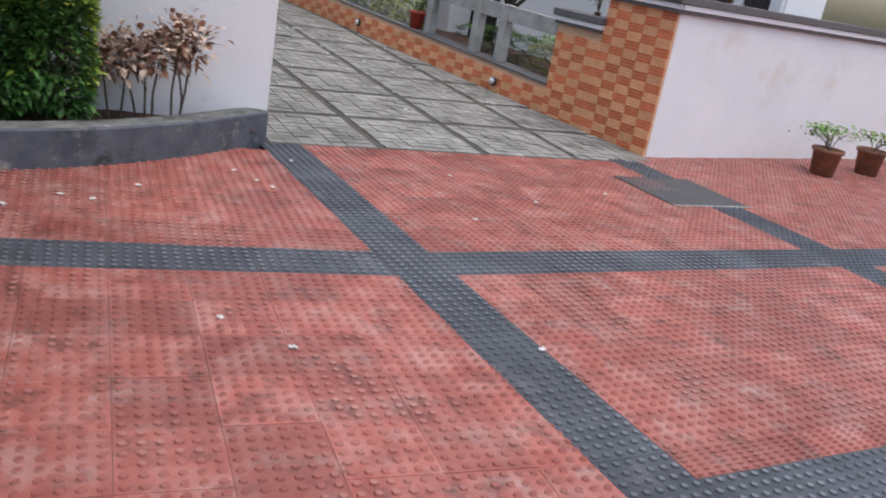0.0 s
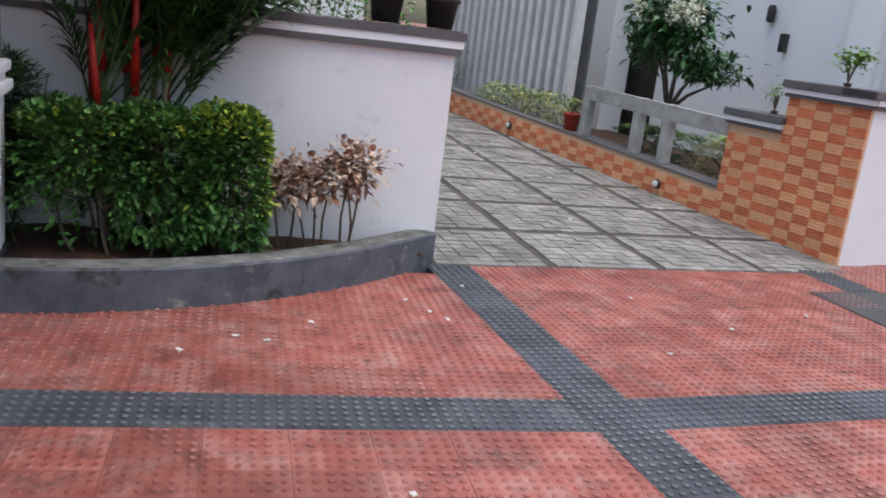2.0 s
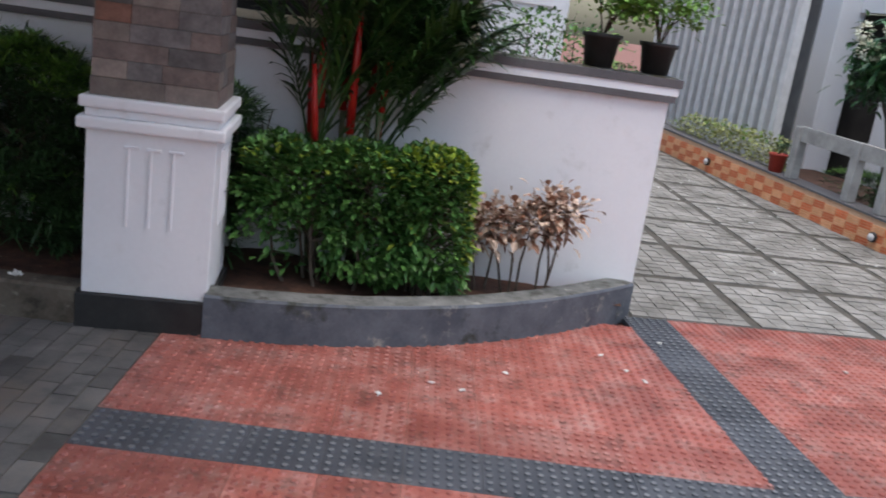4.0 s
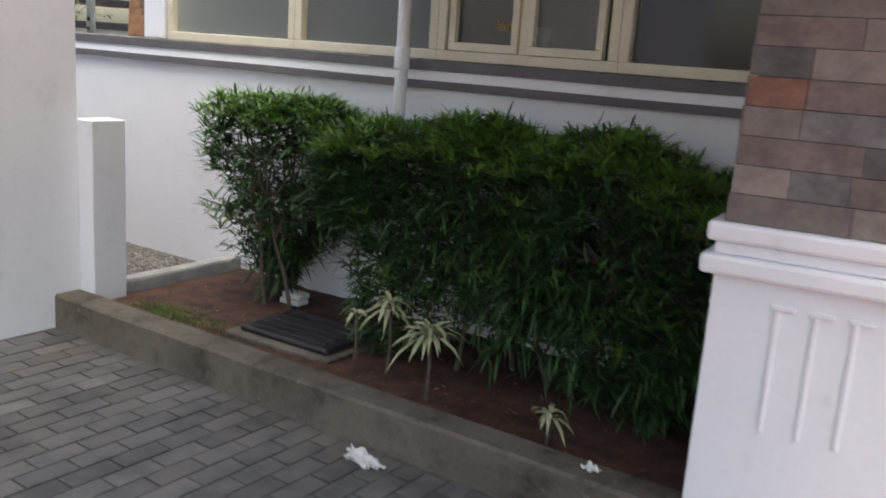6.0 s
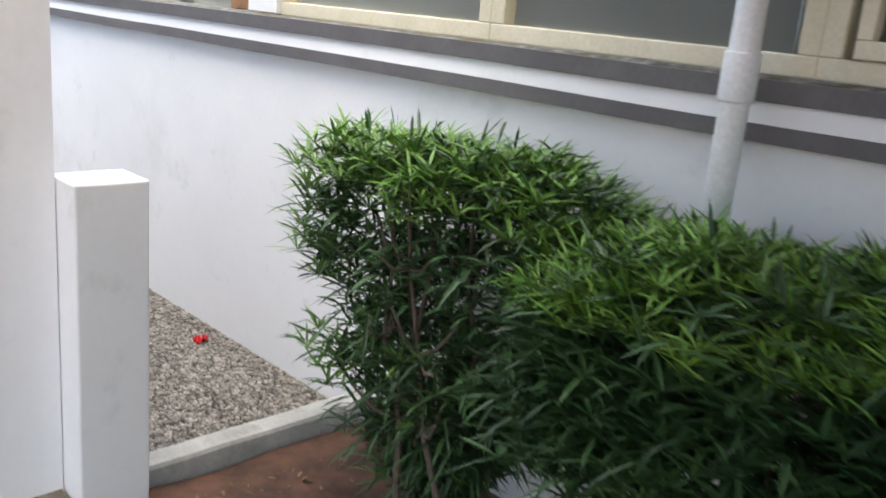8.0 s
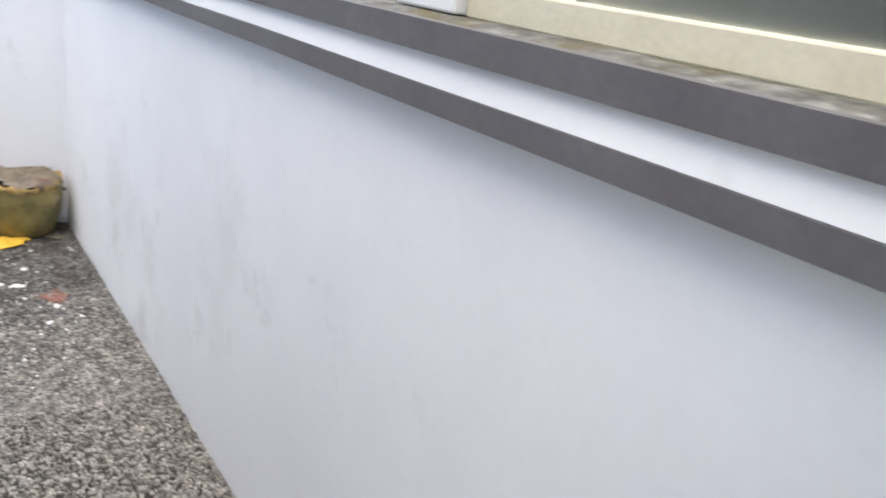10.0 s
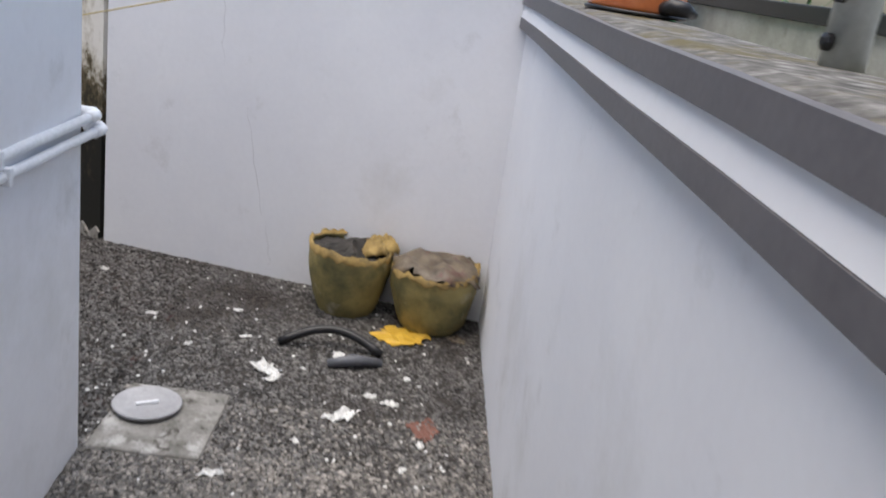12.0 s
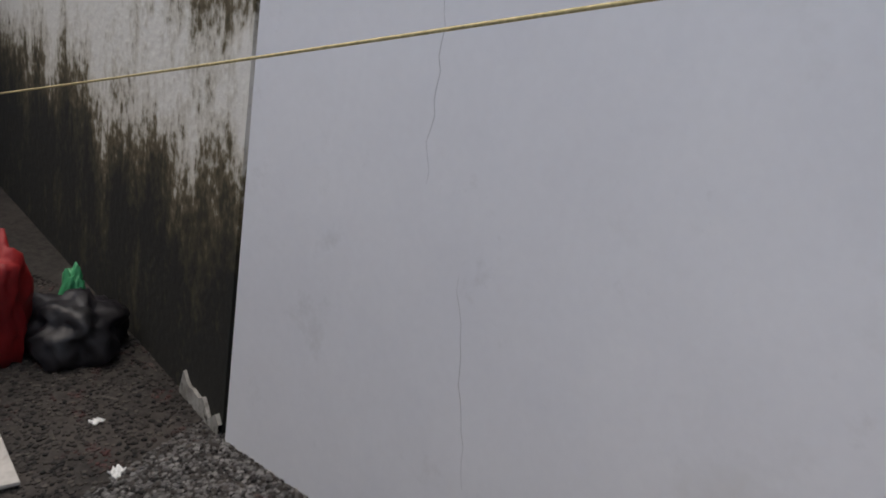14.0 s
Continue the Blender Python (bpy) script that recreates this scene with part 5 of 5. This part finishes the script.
def build_tree(x, y, seed):
    rng = random.Random(seed)
    tree = thing("flowering_tree", "small tree with dark leaves and white flower clusters", "tree", (x, y, 0.25))
    part("trunk", tube([(0, 0, 0), (0.02, 0.03, 0.35), (-0.01, 0.0, 0.62)], [0.05, 0.042, 0.038], 10), BARK, tree, "", True)
    ends = []
    for a, reach, h in ((-1.6, 0.35, 1.05), (-0.9, 0.5, 0.95), (1.5, 0.4, 1.25), (2.6, 0.35, 1.5), (0.4, 0.3, 1.6), (-2.4, 0.3, 1.35)):
        e = Vector((math.cos(a) * reach * 0.7, math.sin(a) * reach, h))
        part("limb", tube([(-0.01, 0, 0.60), (e.x * 0.4, e.y * 0.45, 0.62 + (h - 0.62) * 0.55), e], [0.028, 0.02, 0.01], 8), BARK, tree, "", True)
        ends.append(e)
    items, pet = [], []
    for i in range(2300):
        e = rng.choice(ends)
        p = e + Vector((rng.gauss(0, 0.13), rng.gauss(0, 0.18), rng.gauss(0.06, 0.12)))
        if p.z < 1.0:
            continue
        items.append((p, (rng.uniform(-1, 1), rng.uniform(-1, 1), rng.uniform(-0.6, 0.5)), rng.uniform(0.09, 0.15), rng.uniform(0.036, 0.055), rng.uniform(0.1, 0.5)))
    v, f = blades(items, rng)
    tagged(arrays("crown", v, f, TREELEAF, tree), kind="stuff")
    for c in ((-0.32, 0.21, 1.59), (-0.34, 0.30, 1.62), (-0.32, -0.20, 1.60), (-0.32, -0.27, 1.66), (-0.32, -0.46, 1.67), (-0.30, -0.50, 1.62), (-0.25, 0.1, 1.85), (-0.3, 0.45, 1.80), (-0.30, -0.36, 1.90)):
        pet = []
        for k in range(90):
            d = Vector((rng.gauss(0, 1), rng.gauss(0, 1), rng.gauss(0, 1))).normalized()
            pet.append((Vector(c) + d * 0.09 * rng.uniform(0.5, 1), d, 0.04, 0.032, 0.2))
        v, f = blades(pet, rng)
        arrays("flower_cluster", v, f, PETAL, tree)


build_tree(0.72, 3.05, 5)
hedge("garden_shrub", 0.3, 0.75, 1.5, 2.05, 0.27, 0.78, 2600, VARI, "yellow-green green shrub behind the concrete rail", 41, 0.3, True, 0.5, 4, 0.3, "shrub", 0.2)
hedge("garden_shrub", 0.35, 0.85, 2.4, 3.5, 0.27, 0.66, 2200, LEAF, "dark green shrub behind the concrete rail", 44, 0.3, True, 0.3, 4, 0.3, "shrub", 0.2)
hedge("far_shrub", -0.9, 0.6, 7.6, 8.4, 0.3, 1.3, 2600, LEAF2, "leafy shrub at the far end of the drive", 47, 0.35, False, 0.2, 6, 0.4, "shrub", 0.3)
hedge("far_tree_row", -6.0, 2.0, 13.0, 15.0, 0.6, 3.6, 6000, LEAF2, "leafy trees beyond the drive", 49, 0.4, False, 0.1, 8, 0.5, "trees", 0.2)
TERRA = material("terracotta", [(0.16, 0.075, 0.045), (0.27, 0.13, 0.08)], 9, 0.85, 0.3, stain=((0.07, 0.06, 0.05), 6, 0.5, 0.7))
POTB = material("black_plastic_pot", [(0.018, 0.018, 0.018), (0.035, 0.035, 0.035)], 9, 0.5, 0.1)
REDPOT = material("red_plastic_pot", [(0.30, 0.03, 0.02), (0.40, 0.05, 0.03)], 9, 0.5, 0.1)


def build_pot(x, y, z, r, h, mat, leaf, spread, tall, n, label, seed, size=0.05):
    rng = random.Random(seed)
    p = thing("potted_plant", label, "potted plant", (x, y, z))
    part("pot", lathe([(r * 0.72, 0), (r * 0.92, h * 0.86), (r * 1.04, h * 0.87), (r * 1.04, h), (r * 0.9, h), (r * 0.86, h * 0.9)], 22), mat, p, "", True)
    items = []
    for i in range(7):
        a = rng.uniform(0, 6.28)
        e = Vector((math.cos(a) * spread * rng.uniform(0.3, 1), math.sin(a) * spread * rng.uniform(0.3, 1), h + tall * rng.uniform(0.5, 1)))
        part("stem", tube([(0, 0, h * 0.85), (e.x * 0.4, e.y * 0.4, h + (e.z - h) * 0.6), e], [0.006, 0.005, 0.003], 5), BARK, p)
        for k in range(n // 7):
            q = e + Vector((rng.gauss(0, spread * 0.35), rng.gauss(0, spread * 0.35), rng.gauss(0, tall * 0.16)))
            items.append((q, (rng.uniform(-1, 1), rng.uniform(-1, 1), rng.uniform(-0.3, 0.8)), size * rng.uniform(0.7, 1.2), size * 0.5, 0.3))
    v, f = blades(items, rng)
    tagged(arrays("foliage", v, f, leaf, p), kind="stuff")
    return p


FRAME = GARDEN
build_pot(6.58, 5.80, 0.0, 0.145, 0.26, TERRA, LEAFNEW, 0.20, 0.20, 260, "terracotta pot with leafy green plant by the gate wall", 3)
build_pot(7.35, 5.98, 0.0, 0.145, 0.26, TERRA, LEAFNEW, 0.18, 0.18, 220, "terracotta pot with green plant by the gate wall", 4)
build_pot(0.74, 5.52, LEDGE_TOP + 0.008, 0.115, 0.19, POTB, LEAFNEW, 0.22, 0.28, 1000, "black plastic pot with leafy plant on the wall", 5)
build_pot(1.08, 5.52, LEDGE_TOP + 0.008, 0.11, 0.18, POTB, LEAFNEW, 0.2, 0.32, 700, "black plastic pot with plant on the wall", 6)
FRAME = PIER
build_pot(0.10, 3.95, base(3.95), 0.10, 0.20, REDPOT, LEAF, 0.08, 0.12, 60, "red plastic pot on the drive wall", 8)
build_pot(0.08, 1.0, 1.074, 0.035, 0.03, TERRA, LEAFNEW, 0.07, 0.20, 90, "small sprouting plant on the lower pier cap", 9, 0.035)
build_pot(0.10, 0.35, 1.384, 0.035, 0.03, TERRA, LEAFNEW, 0.13, 0.22, 190, "small leafy plant on the upper pier cap", 10, 0.06)
build_pot(0.75, 0.10, 1.388, 0.035, 0.03, TERRA, LEAFNEW, 0.13, 0.24, 150, "leggy light-green plant on the gate wall coping", 14, 0.065)
FRAME = GARDEN
hedge("yard_shrub", 0.10, 1.15, 6.3, 7.2, 0.1, 1.75, 2600, LEAF2, "leafy shrubs behind the garden wall", 52, 0.3, False, 0.3, 6, 0.25, "shrub", 0.2)
neigh = thing("neighbour_house", "pale neighbouring house behind the shrubs", "house", (0.7, 11.5, 0))
part("wall", box(-2.5, 0, 0, 0.75, 0.2, 4.5), WHITE, neigh)
part("roof", box(-2.8, -0.4, 4.5, 1.0, 3, 4.65), TERRA, neigh)
nw = part("window", box(-0.6, -0.012, 2.0, 0.5, 0.01, 3.1), WOODP, neigh, "brown shuttered window")
part("window_frame", box(-0.7, -0.03, 1.9, 0.6, 0.0, 1.99), WHITE, nw)
part("window_frame", box(-0.7, -0.03, 3.11, 0.6, 0.0, 3.2), WHITE, nw)
# objects in the lean-to room
tub = thing("bucket", "red and white plastic bucket on a sill", "bucket", (-3.22, 5.75, 1.40))
part("body", lathe([(0.06, 0), (0.075, 0.14)], 18), REDBAG, tub, "red lower half", True)
part("collar", lathe([(0.076, 0.141), (0.08, 0.24), (0.07, 0.25)], 18), PVC, tub, "white upper half", True)
bm = box(-5.6, 5.66, 1.34, -0.2, 6.15, 1.395)
solid("shelf_room", bm, CONCRETE, "cement counter inside the windows", "counter", kind="structure")
crumpled("yellow_cloth", -3.42, 5.80, 1.62, 0.05, 0.05, 0.06, YELLOW, "yellow cloth hanging inside the window", "cloth", 81)

# ---- paving, laid piece by piece ----
FRAME = GARDEN


def dotted_tile(name, mat, worn):
    bm = box(0.0008, 0.0008, -0.03, 0.2992, 0.2992, 0.0, 0)
    for i in range(6):
        for j in range(6):
            cx, cy = 0.025 + 0.05 * i, 0.025 + 0.05 * j
            lo = [bm.verts.new((cx + 0.0155 * math.cos(q * math.pi / 4), cy + 0.0155 * math.sin(q * math.pi / 4), 0.0)) for q in range(8)]
            hi = [bm.verts.new((cx + 0.0115 * math.cos(q * math.pi / 4), cy + 0.0115 * math.sin(q * math.pi / 4), 0.007)) for q in range(8)]
            for q in range(8):
                bm.faces.new((lo[q], lo[(q + 1) % 8], hi[(q + 1) % 8], hi[q]))
            bm.faces.new(hi).material_index = 1
    data = bpy.data.meshes.new(name)
    bm.to_mesh(data)
    bm.free()
    data.materials.append(mat)
    data.materials.append(worn)
    return data


# red dot tops run from darker than the tile to paler, by noise
RED_DOT = material("red_dot_top", [(0.19, 0.056, 0.045), (0.29, 0.092, 0.072), (0.39, 0.20, 0.17)], 1.6, 0.5, 0.1, 140)
WORN_DARK = material("worn_charcoal_dot", [(0.055, 0.062, 0.072), (0.21, 0.22, 0.23)], 1.6, 0.5, 0.1, 140)
TILE_RED, TILE_DARK = dotted_tile("red_tile", RED, RED_DOT), dotted_tile("dark_tile", DARK, WORN_DARK)
pavement = thing("pavement", "red dotted cement tiles with charcoal bands", "pavement", kind="structure")
LEFT = pose(1.33, 3.352, 0, 0, 0, -1.0)
rng = random.Random(2)


def lay(data, m, u, v, su=1.0, sv=1.0):
    ob = new("tile", data)
    ob.parent = pavement
    ob.matrix_basis = m @ Matrix.Translation((u, v, rng.uniform(-0.0012, 0.0012))) @ Matrix.Diagonal((su, sv, 1, 1))


def cut_tile(data, m, u, v, side):
    """A tile cut along the slanting charcoal band."""
    bm = bmesh.new()
    bm.from_mesh(data)
    bm.transform(m @ Matrix.Translation((u, v, 0)))
    p = PAVED @ Vector((1.948, 0, 0))
    n = (PAVED.to_3x3() @ Vector((1, 0, 0)))
    bmesh.ops.bisect_plane(bm, geom=bm.verts[:] + bm.edges[:] + bm.faces[:], plane_co=p, plane_no=n, clear_outer=True)
    if not bm.faces:
        bm.free()
        return
    ob = link_mesh("tile", bm, data.materials[0])
    ob.data.materials.append(data.materials[1])
    ob.parent = pavement


inv = PAVED.inverted()
rest = bmesh.new()
for r in range(-9, 7):
    for c in range(-9, 4):
        u, v = 0.3 * c, (-0.3 if r == 0 else 0.3 * r - 0.3 if r < 0 else 0.3 * (r - 1))
        far = max((inv @ LEFT @ Vector((u + du, v + dv, 0))).x for du in (0, 0.3) for dv in (0, 0.3))
        near = min((inv @ LEFT @ Vector((u + du, v + dv, 0))).x for du in (0, 0.3) for dv in (0, 0.3))
        data = TILE_DARK if r == 0 else TILE_RED
        if far <= 1.948:
            lay(data, LEFT, u, v)
        elif near < 1.94:
            cut_tile(data, LEFT, u, v, 1)
for k in range(-8, 9):
    v = 3.15 + 0.3 * k
    if v < 5.40:
        lay(TILE_DARK, PAVED, 1.95, v, 1.0, min(1.0, (5.46 - v) / 0.3))
for c in range(9):
    lay(TILE_DARK, PAVED, 2.25 + 0.3 * c, 3.15)
    for r in range(7):
        v = 3.45 + 0.3 * r
        lay(TILE_RED, PAVED, 2.25 + 0.3 * c, v, 1.0, min(1.0, (5.46 - v) / 0.3))
    for r in range(5):
        lay(TILE_RED, PAVED, 2.25 + 0.3 * c, 2.85 - 0.3 * r)
    lay(TILE_RED, PAVED, 2.25 + 0.3 * c, 1.5, 1.0, 0.5)
    lay(TILE_DARK, PAVED, 2.25 + 0.3 * c, 1.2)


def joined(name, data, cells, mat, parent, label):
    verts, faces = [], []
    src_v = [q.co.copy() for q in data.vertices]
    src_f = [tuple(q.vertices) for q in data.polygons]
    for m in cells:
        b = len(verts)
        verts += [tuple(m @ q) for q in src_v]
        faces += [tuple(b + i for i in q) for q in src_f]
    ob = arrays(name, verts, faces, mat, parent)
    return tagged(ob, label, kind="stuff")


plain = bmesh.new()
box(0.0015, 0.0015, -0.03, 0.2985, 0.2985, 0.0, 0, plain)
plain_data = bpy.data.meshes.new("plain_tile")
plain.to_mesh(plain_data)
plain.free()
DARK_FAR = material("charcoal_cement_tile_joined", [(0.040, 0.046, 0.056), (0.075, 0.083, 0.098)], 4, 0.6, 0.2, 140, stain=((0.20, 0.20, 0.20), 2.2, 0.58, 0.85), island=0.15)
at = lambda u, v: PAVED @ Matrix.Translation((u, v, 0))
joined("far_tile", TILE_DARK, [at(4.95, 3.15 + 0.3 * k) for k in range(-7, 8)] + [at(5.25 + 0.3 * c, 3.15) for c in range(14)], DARK_FAR, pavement, "charcoal tiles")
joined("far_tile", TILE_RED, [at(5.25 + 0.3 * c, 3.45 + 0.3 * r) for c in range(14) for r in range(11)] + [at(5.25 + 0.3 * c, 2.85 - 0.3 * r) for c in range(14) for r in range(6)], RED_FAR, pavement, "dark red tiles")
joined("far_tile", plain_data, [at(2.25 + 0.3 * c, 0.9 - 0.3 * r) for c in range(22) for r in range(14)] + [LEFT @ Matrix.Translation((0.3 * c, -3.3 - 0.3 * r, 0)) for c in range(-9, 3) for r in range(10)], RED_FAR, pavement, "red tiles")
IRON = material("dark_iron_cover", [(0.040, 0.040, 0.042), (0.075, 0.075, 0.078)], 8, 0.6, 0.3)
FRAME = PAVED
drain = thing("drain_cover", "dark flat drain cover set in the red tiles", "drain cover", (4.60, 4.30, 0.004))
part("plate", box(0.0, 0.0, -0.01, 0.74, 0.69, 0.004, 0.003), IRON, drain)
part("edging", box(0.0, -0.02, -0.01, 0.76, -0.004, 0.006), CONCRETE, drain)
FRAME = GARDEN

# slate bricks of the portico
brick = bmesh.new()
box(0.004, 0.004, -0.04, 0.096, 0.196, 0.0, 0, brick)
slate_data = bpy.data.meshes.new("slate_brick")
brick.to_mesh(slate_data)
brick.free()
slate_data.materials.append(material("slate_paver_piece", [(0.075, 0.075, 0.073), (0.165, 0.162, 0.154)], 5, 0.5, 0.3, 120, stain=((0.15, 0.125, 0.10), 2.5, 0.50, 0.74), randomly=0.25))
SL = LEFT @ Matrix.Translation((-2.703, 0.86, 0))
cells = []
for c in range(-38, 0):
    for r in range(-38, 1):
        u, v = 0.1 * c, 0.2 * r - (0.1 if c % 2 else 0)
        m = SL @ Matrix.Translation((u, v, rng.uniform(-0.002, 0.001)))
        if c >= -24 and r >= -11:
            ob = new("brick", slate_data)
            ob.parent = floor_portico
            ob.matrix_basis = m
        else:
            cells.append(m)
joined("far_brick", slate_data, cells, SLATE, floor_portico, "slate bricks")

# pale brick pavers of the drive, in squares between dark strips
DRIVE = PAVED @ Matrix.Translation((0, 5.46, 0)) @ Matrix.Rotation(radians(2.3), 4, "X")
FRAME = GARDEN
bm = box(1.2, 0.0, -0.2, 5.7, 10.5, -0.012)
bm.transform(DRIVE)
drive = solid("drive", bm, PAVER_JOINT, "drive of pale brick pavers with dark mossy strips", "drive", kind="structure")
near_mat = material("pale_paver_piece", [(0.17, 0.165, 0.15), (0.31, 0.30, 0.28)], 3.5, 0.85, 0.35, 110, randomly=0.13, stain=((0.075, 0.07, 0.058), 3.2, 0.52, 0.72))
pb = bmesh.new()
box(0.006, 0.006, -0.05, 0.188, 0.082, 0.0, 0, pb)
pav_data = bpy.data.meshes.new("paver")
pb.to_mesh(pav_data)
pb.free()
pav_data.materials.append(near_mat)
cells = []
SQ = 0.87
for i in range(-1, 4):
    for j in range(0, 12):
        for r in range(9):
            for c in range(7):
                u = 2.0 + SQ * i + 0.035 + 0.114 * c
                v = SQ * j + 0.035 + 0.088 * r
                k = 0.114 / 0.194
                m = DRIVE @ Matrix.Translation((u, v, rng.uniform(-0.004, 0.002))) @ Matrix.Diagonal((k, 1, 1, 1))
                if j < 1 and 0 <= i:
                    ob = new("paver", pav_data)
                    ob.parent = drive
                    ob.matrix_basis = m
                else:
                    cells.append(m)
joined("far_paver", pav_data, cells, PAVER, drive, "pale brick pavers")

# fallen white petals
for i, (x, y) in enumerate(((-0.063, 3.985), (0.077, 3.936), (0.95, 4.42), (1.02, 4.30), (0.3, 4.2), (2.1, 3.9), (2.7, 4.3), (3.4, 4.6), (0.5, 2.6), (0.72, 2.35), (1.7, 2.3), (0.85, 4.6), (1.25, 4.9), (2.3, 4.8), (-0.3, 3.8))):
    crumpled("fallen_petal", x, y, 0.006, 0.016, 0.011, 0.008, PAPERW, "white fallen petal on the red tiles", "petal", 100 + i, 37 * i)
for i in range(30):
    q = DRIVE @ Vector((3.0 + rng.uniform(0, 2.0), rng.uniform(1.2, 5.5), 0.0))
    crumpled("fallen_petal", q.x, q.y, q.z, 0.014, 0.011, 0.008, PAPERW, "white fallen petal on the drive", "petal", 150 + i, 29 * i)

# gravel stones of the passage
def stones(n, x0, x1, y0, y1, seed):
    rng = random.Random(seed)
    verts, faces = [], []
    for _ in range(n):
        x, y = rng.uniform(x0, x1), rng.uniform(y0, y1)
        s = rng.uniform(0.0035, 0.0095)
        a = rng.uniform(0, 6.3)
        b = len(verts)
        h = s * rng.uniform(0.4, 0.8)
        for k, (r, z) in enumerate(((1.0, -0.2), (0.75, 0.8))):
            for q in range(5):
                w = a + q * 1.2566
                rr = s * r * rng.uniform(0.75, 1.15)
                verts.append((x + rr * math.cos(w) * 1.2, y + rr * math.sin(w), 0.085 + h * z))
        faces += [tuple(b + 5 + q for q in range(5))] + [(b + q, b + (q + 1) % 5, b + 5 + (q + 1) % 5, b + 5 + q) for q in range(5)]
    return verts, faces


v, f = stones(38000, -9.4, -7.1, 3.55, WALL, 5)
gs = arrays("gravel", v, f, GRAVEL, gravel_floor)
tagged(gs, "loose grey and white gravel stones", kind="stuff")
DARKGRAVEL = material("dirty_gravel", [(0.013, 0.011, 0.009), (0.050, 0.043, 0.038)], 14, 0.9, 0.4, 160, island=0.9, stain=((0.07, 0.022, 0.02), 7, 0.58, 0.72))
v, f = stones(22000, -9.75, -7.7, 2.2, 4.2, 6)
tagged(arrays("gravel", v, f, DARKGRAVEL, gravel_floor), "dark dirty gravel and leaf mould", kind="stuff")
v, f = stones(300, -9.4, -7.2, 4.0, 5.35, 9)
tagged(arrays("gravel", v, f, PAPERW, gravel_floor), "white plaster crumbs among the gravel", kind="stuff")
DUSTY = material("dusty_gravel", [(0.10, 0.093, 0.084), (0.28, 0.26, 0.235)], 30, 0.9, 0.4, 200, island=0.5)
v, f = stones(32000, -7.1, -4.95, 4.2, WALL, 15)
for x0, n in ((-8.05, 5000), (-7.75, 7000), (-7.4, 6000)):
    v2, f2 = stones(n, x0, -7.08, 4.22, WALL, 16 + n)
    f += [tuple(i + len(v) for i in q) for q in f2]
    v += v2
tagged(arrays("gravel", v, f, DUSTY, gravel_floor), "pale dusty gravel", kind="stuff")
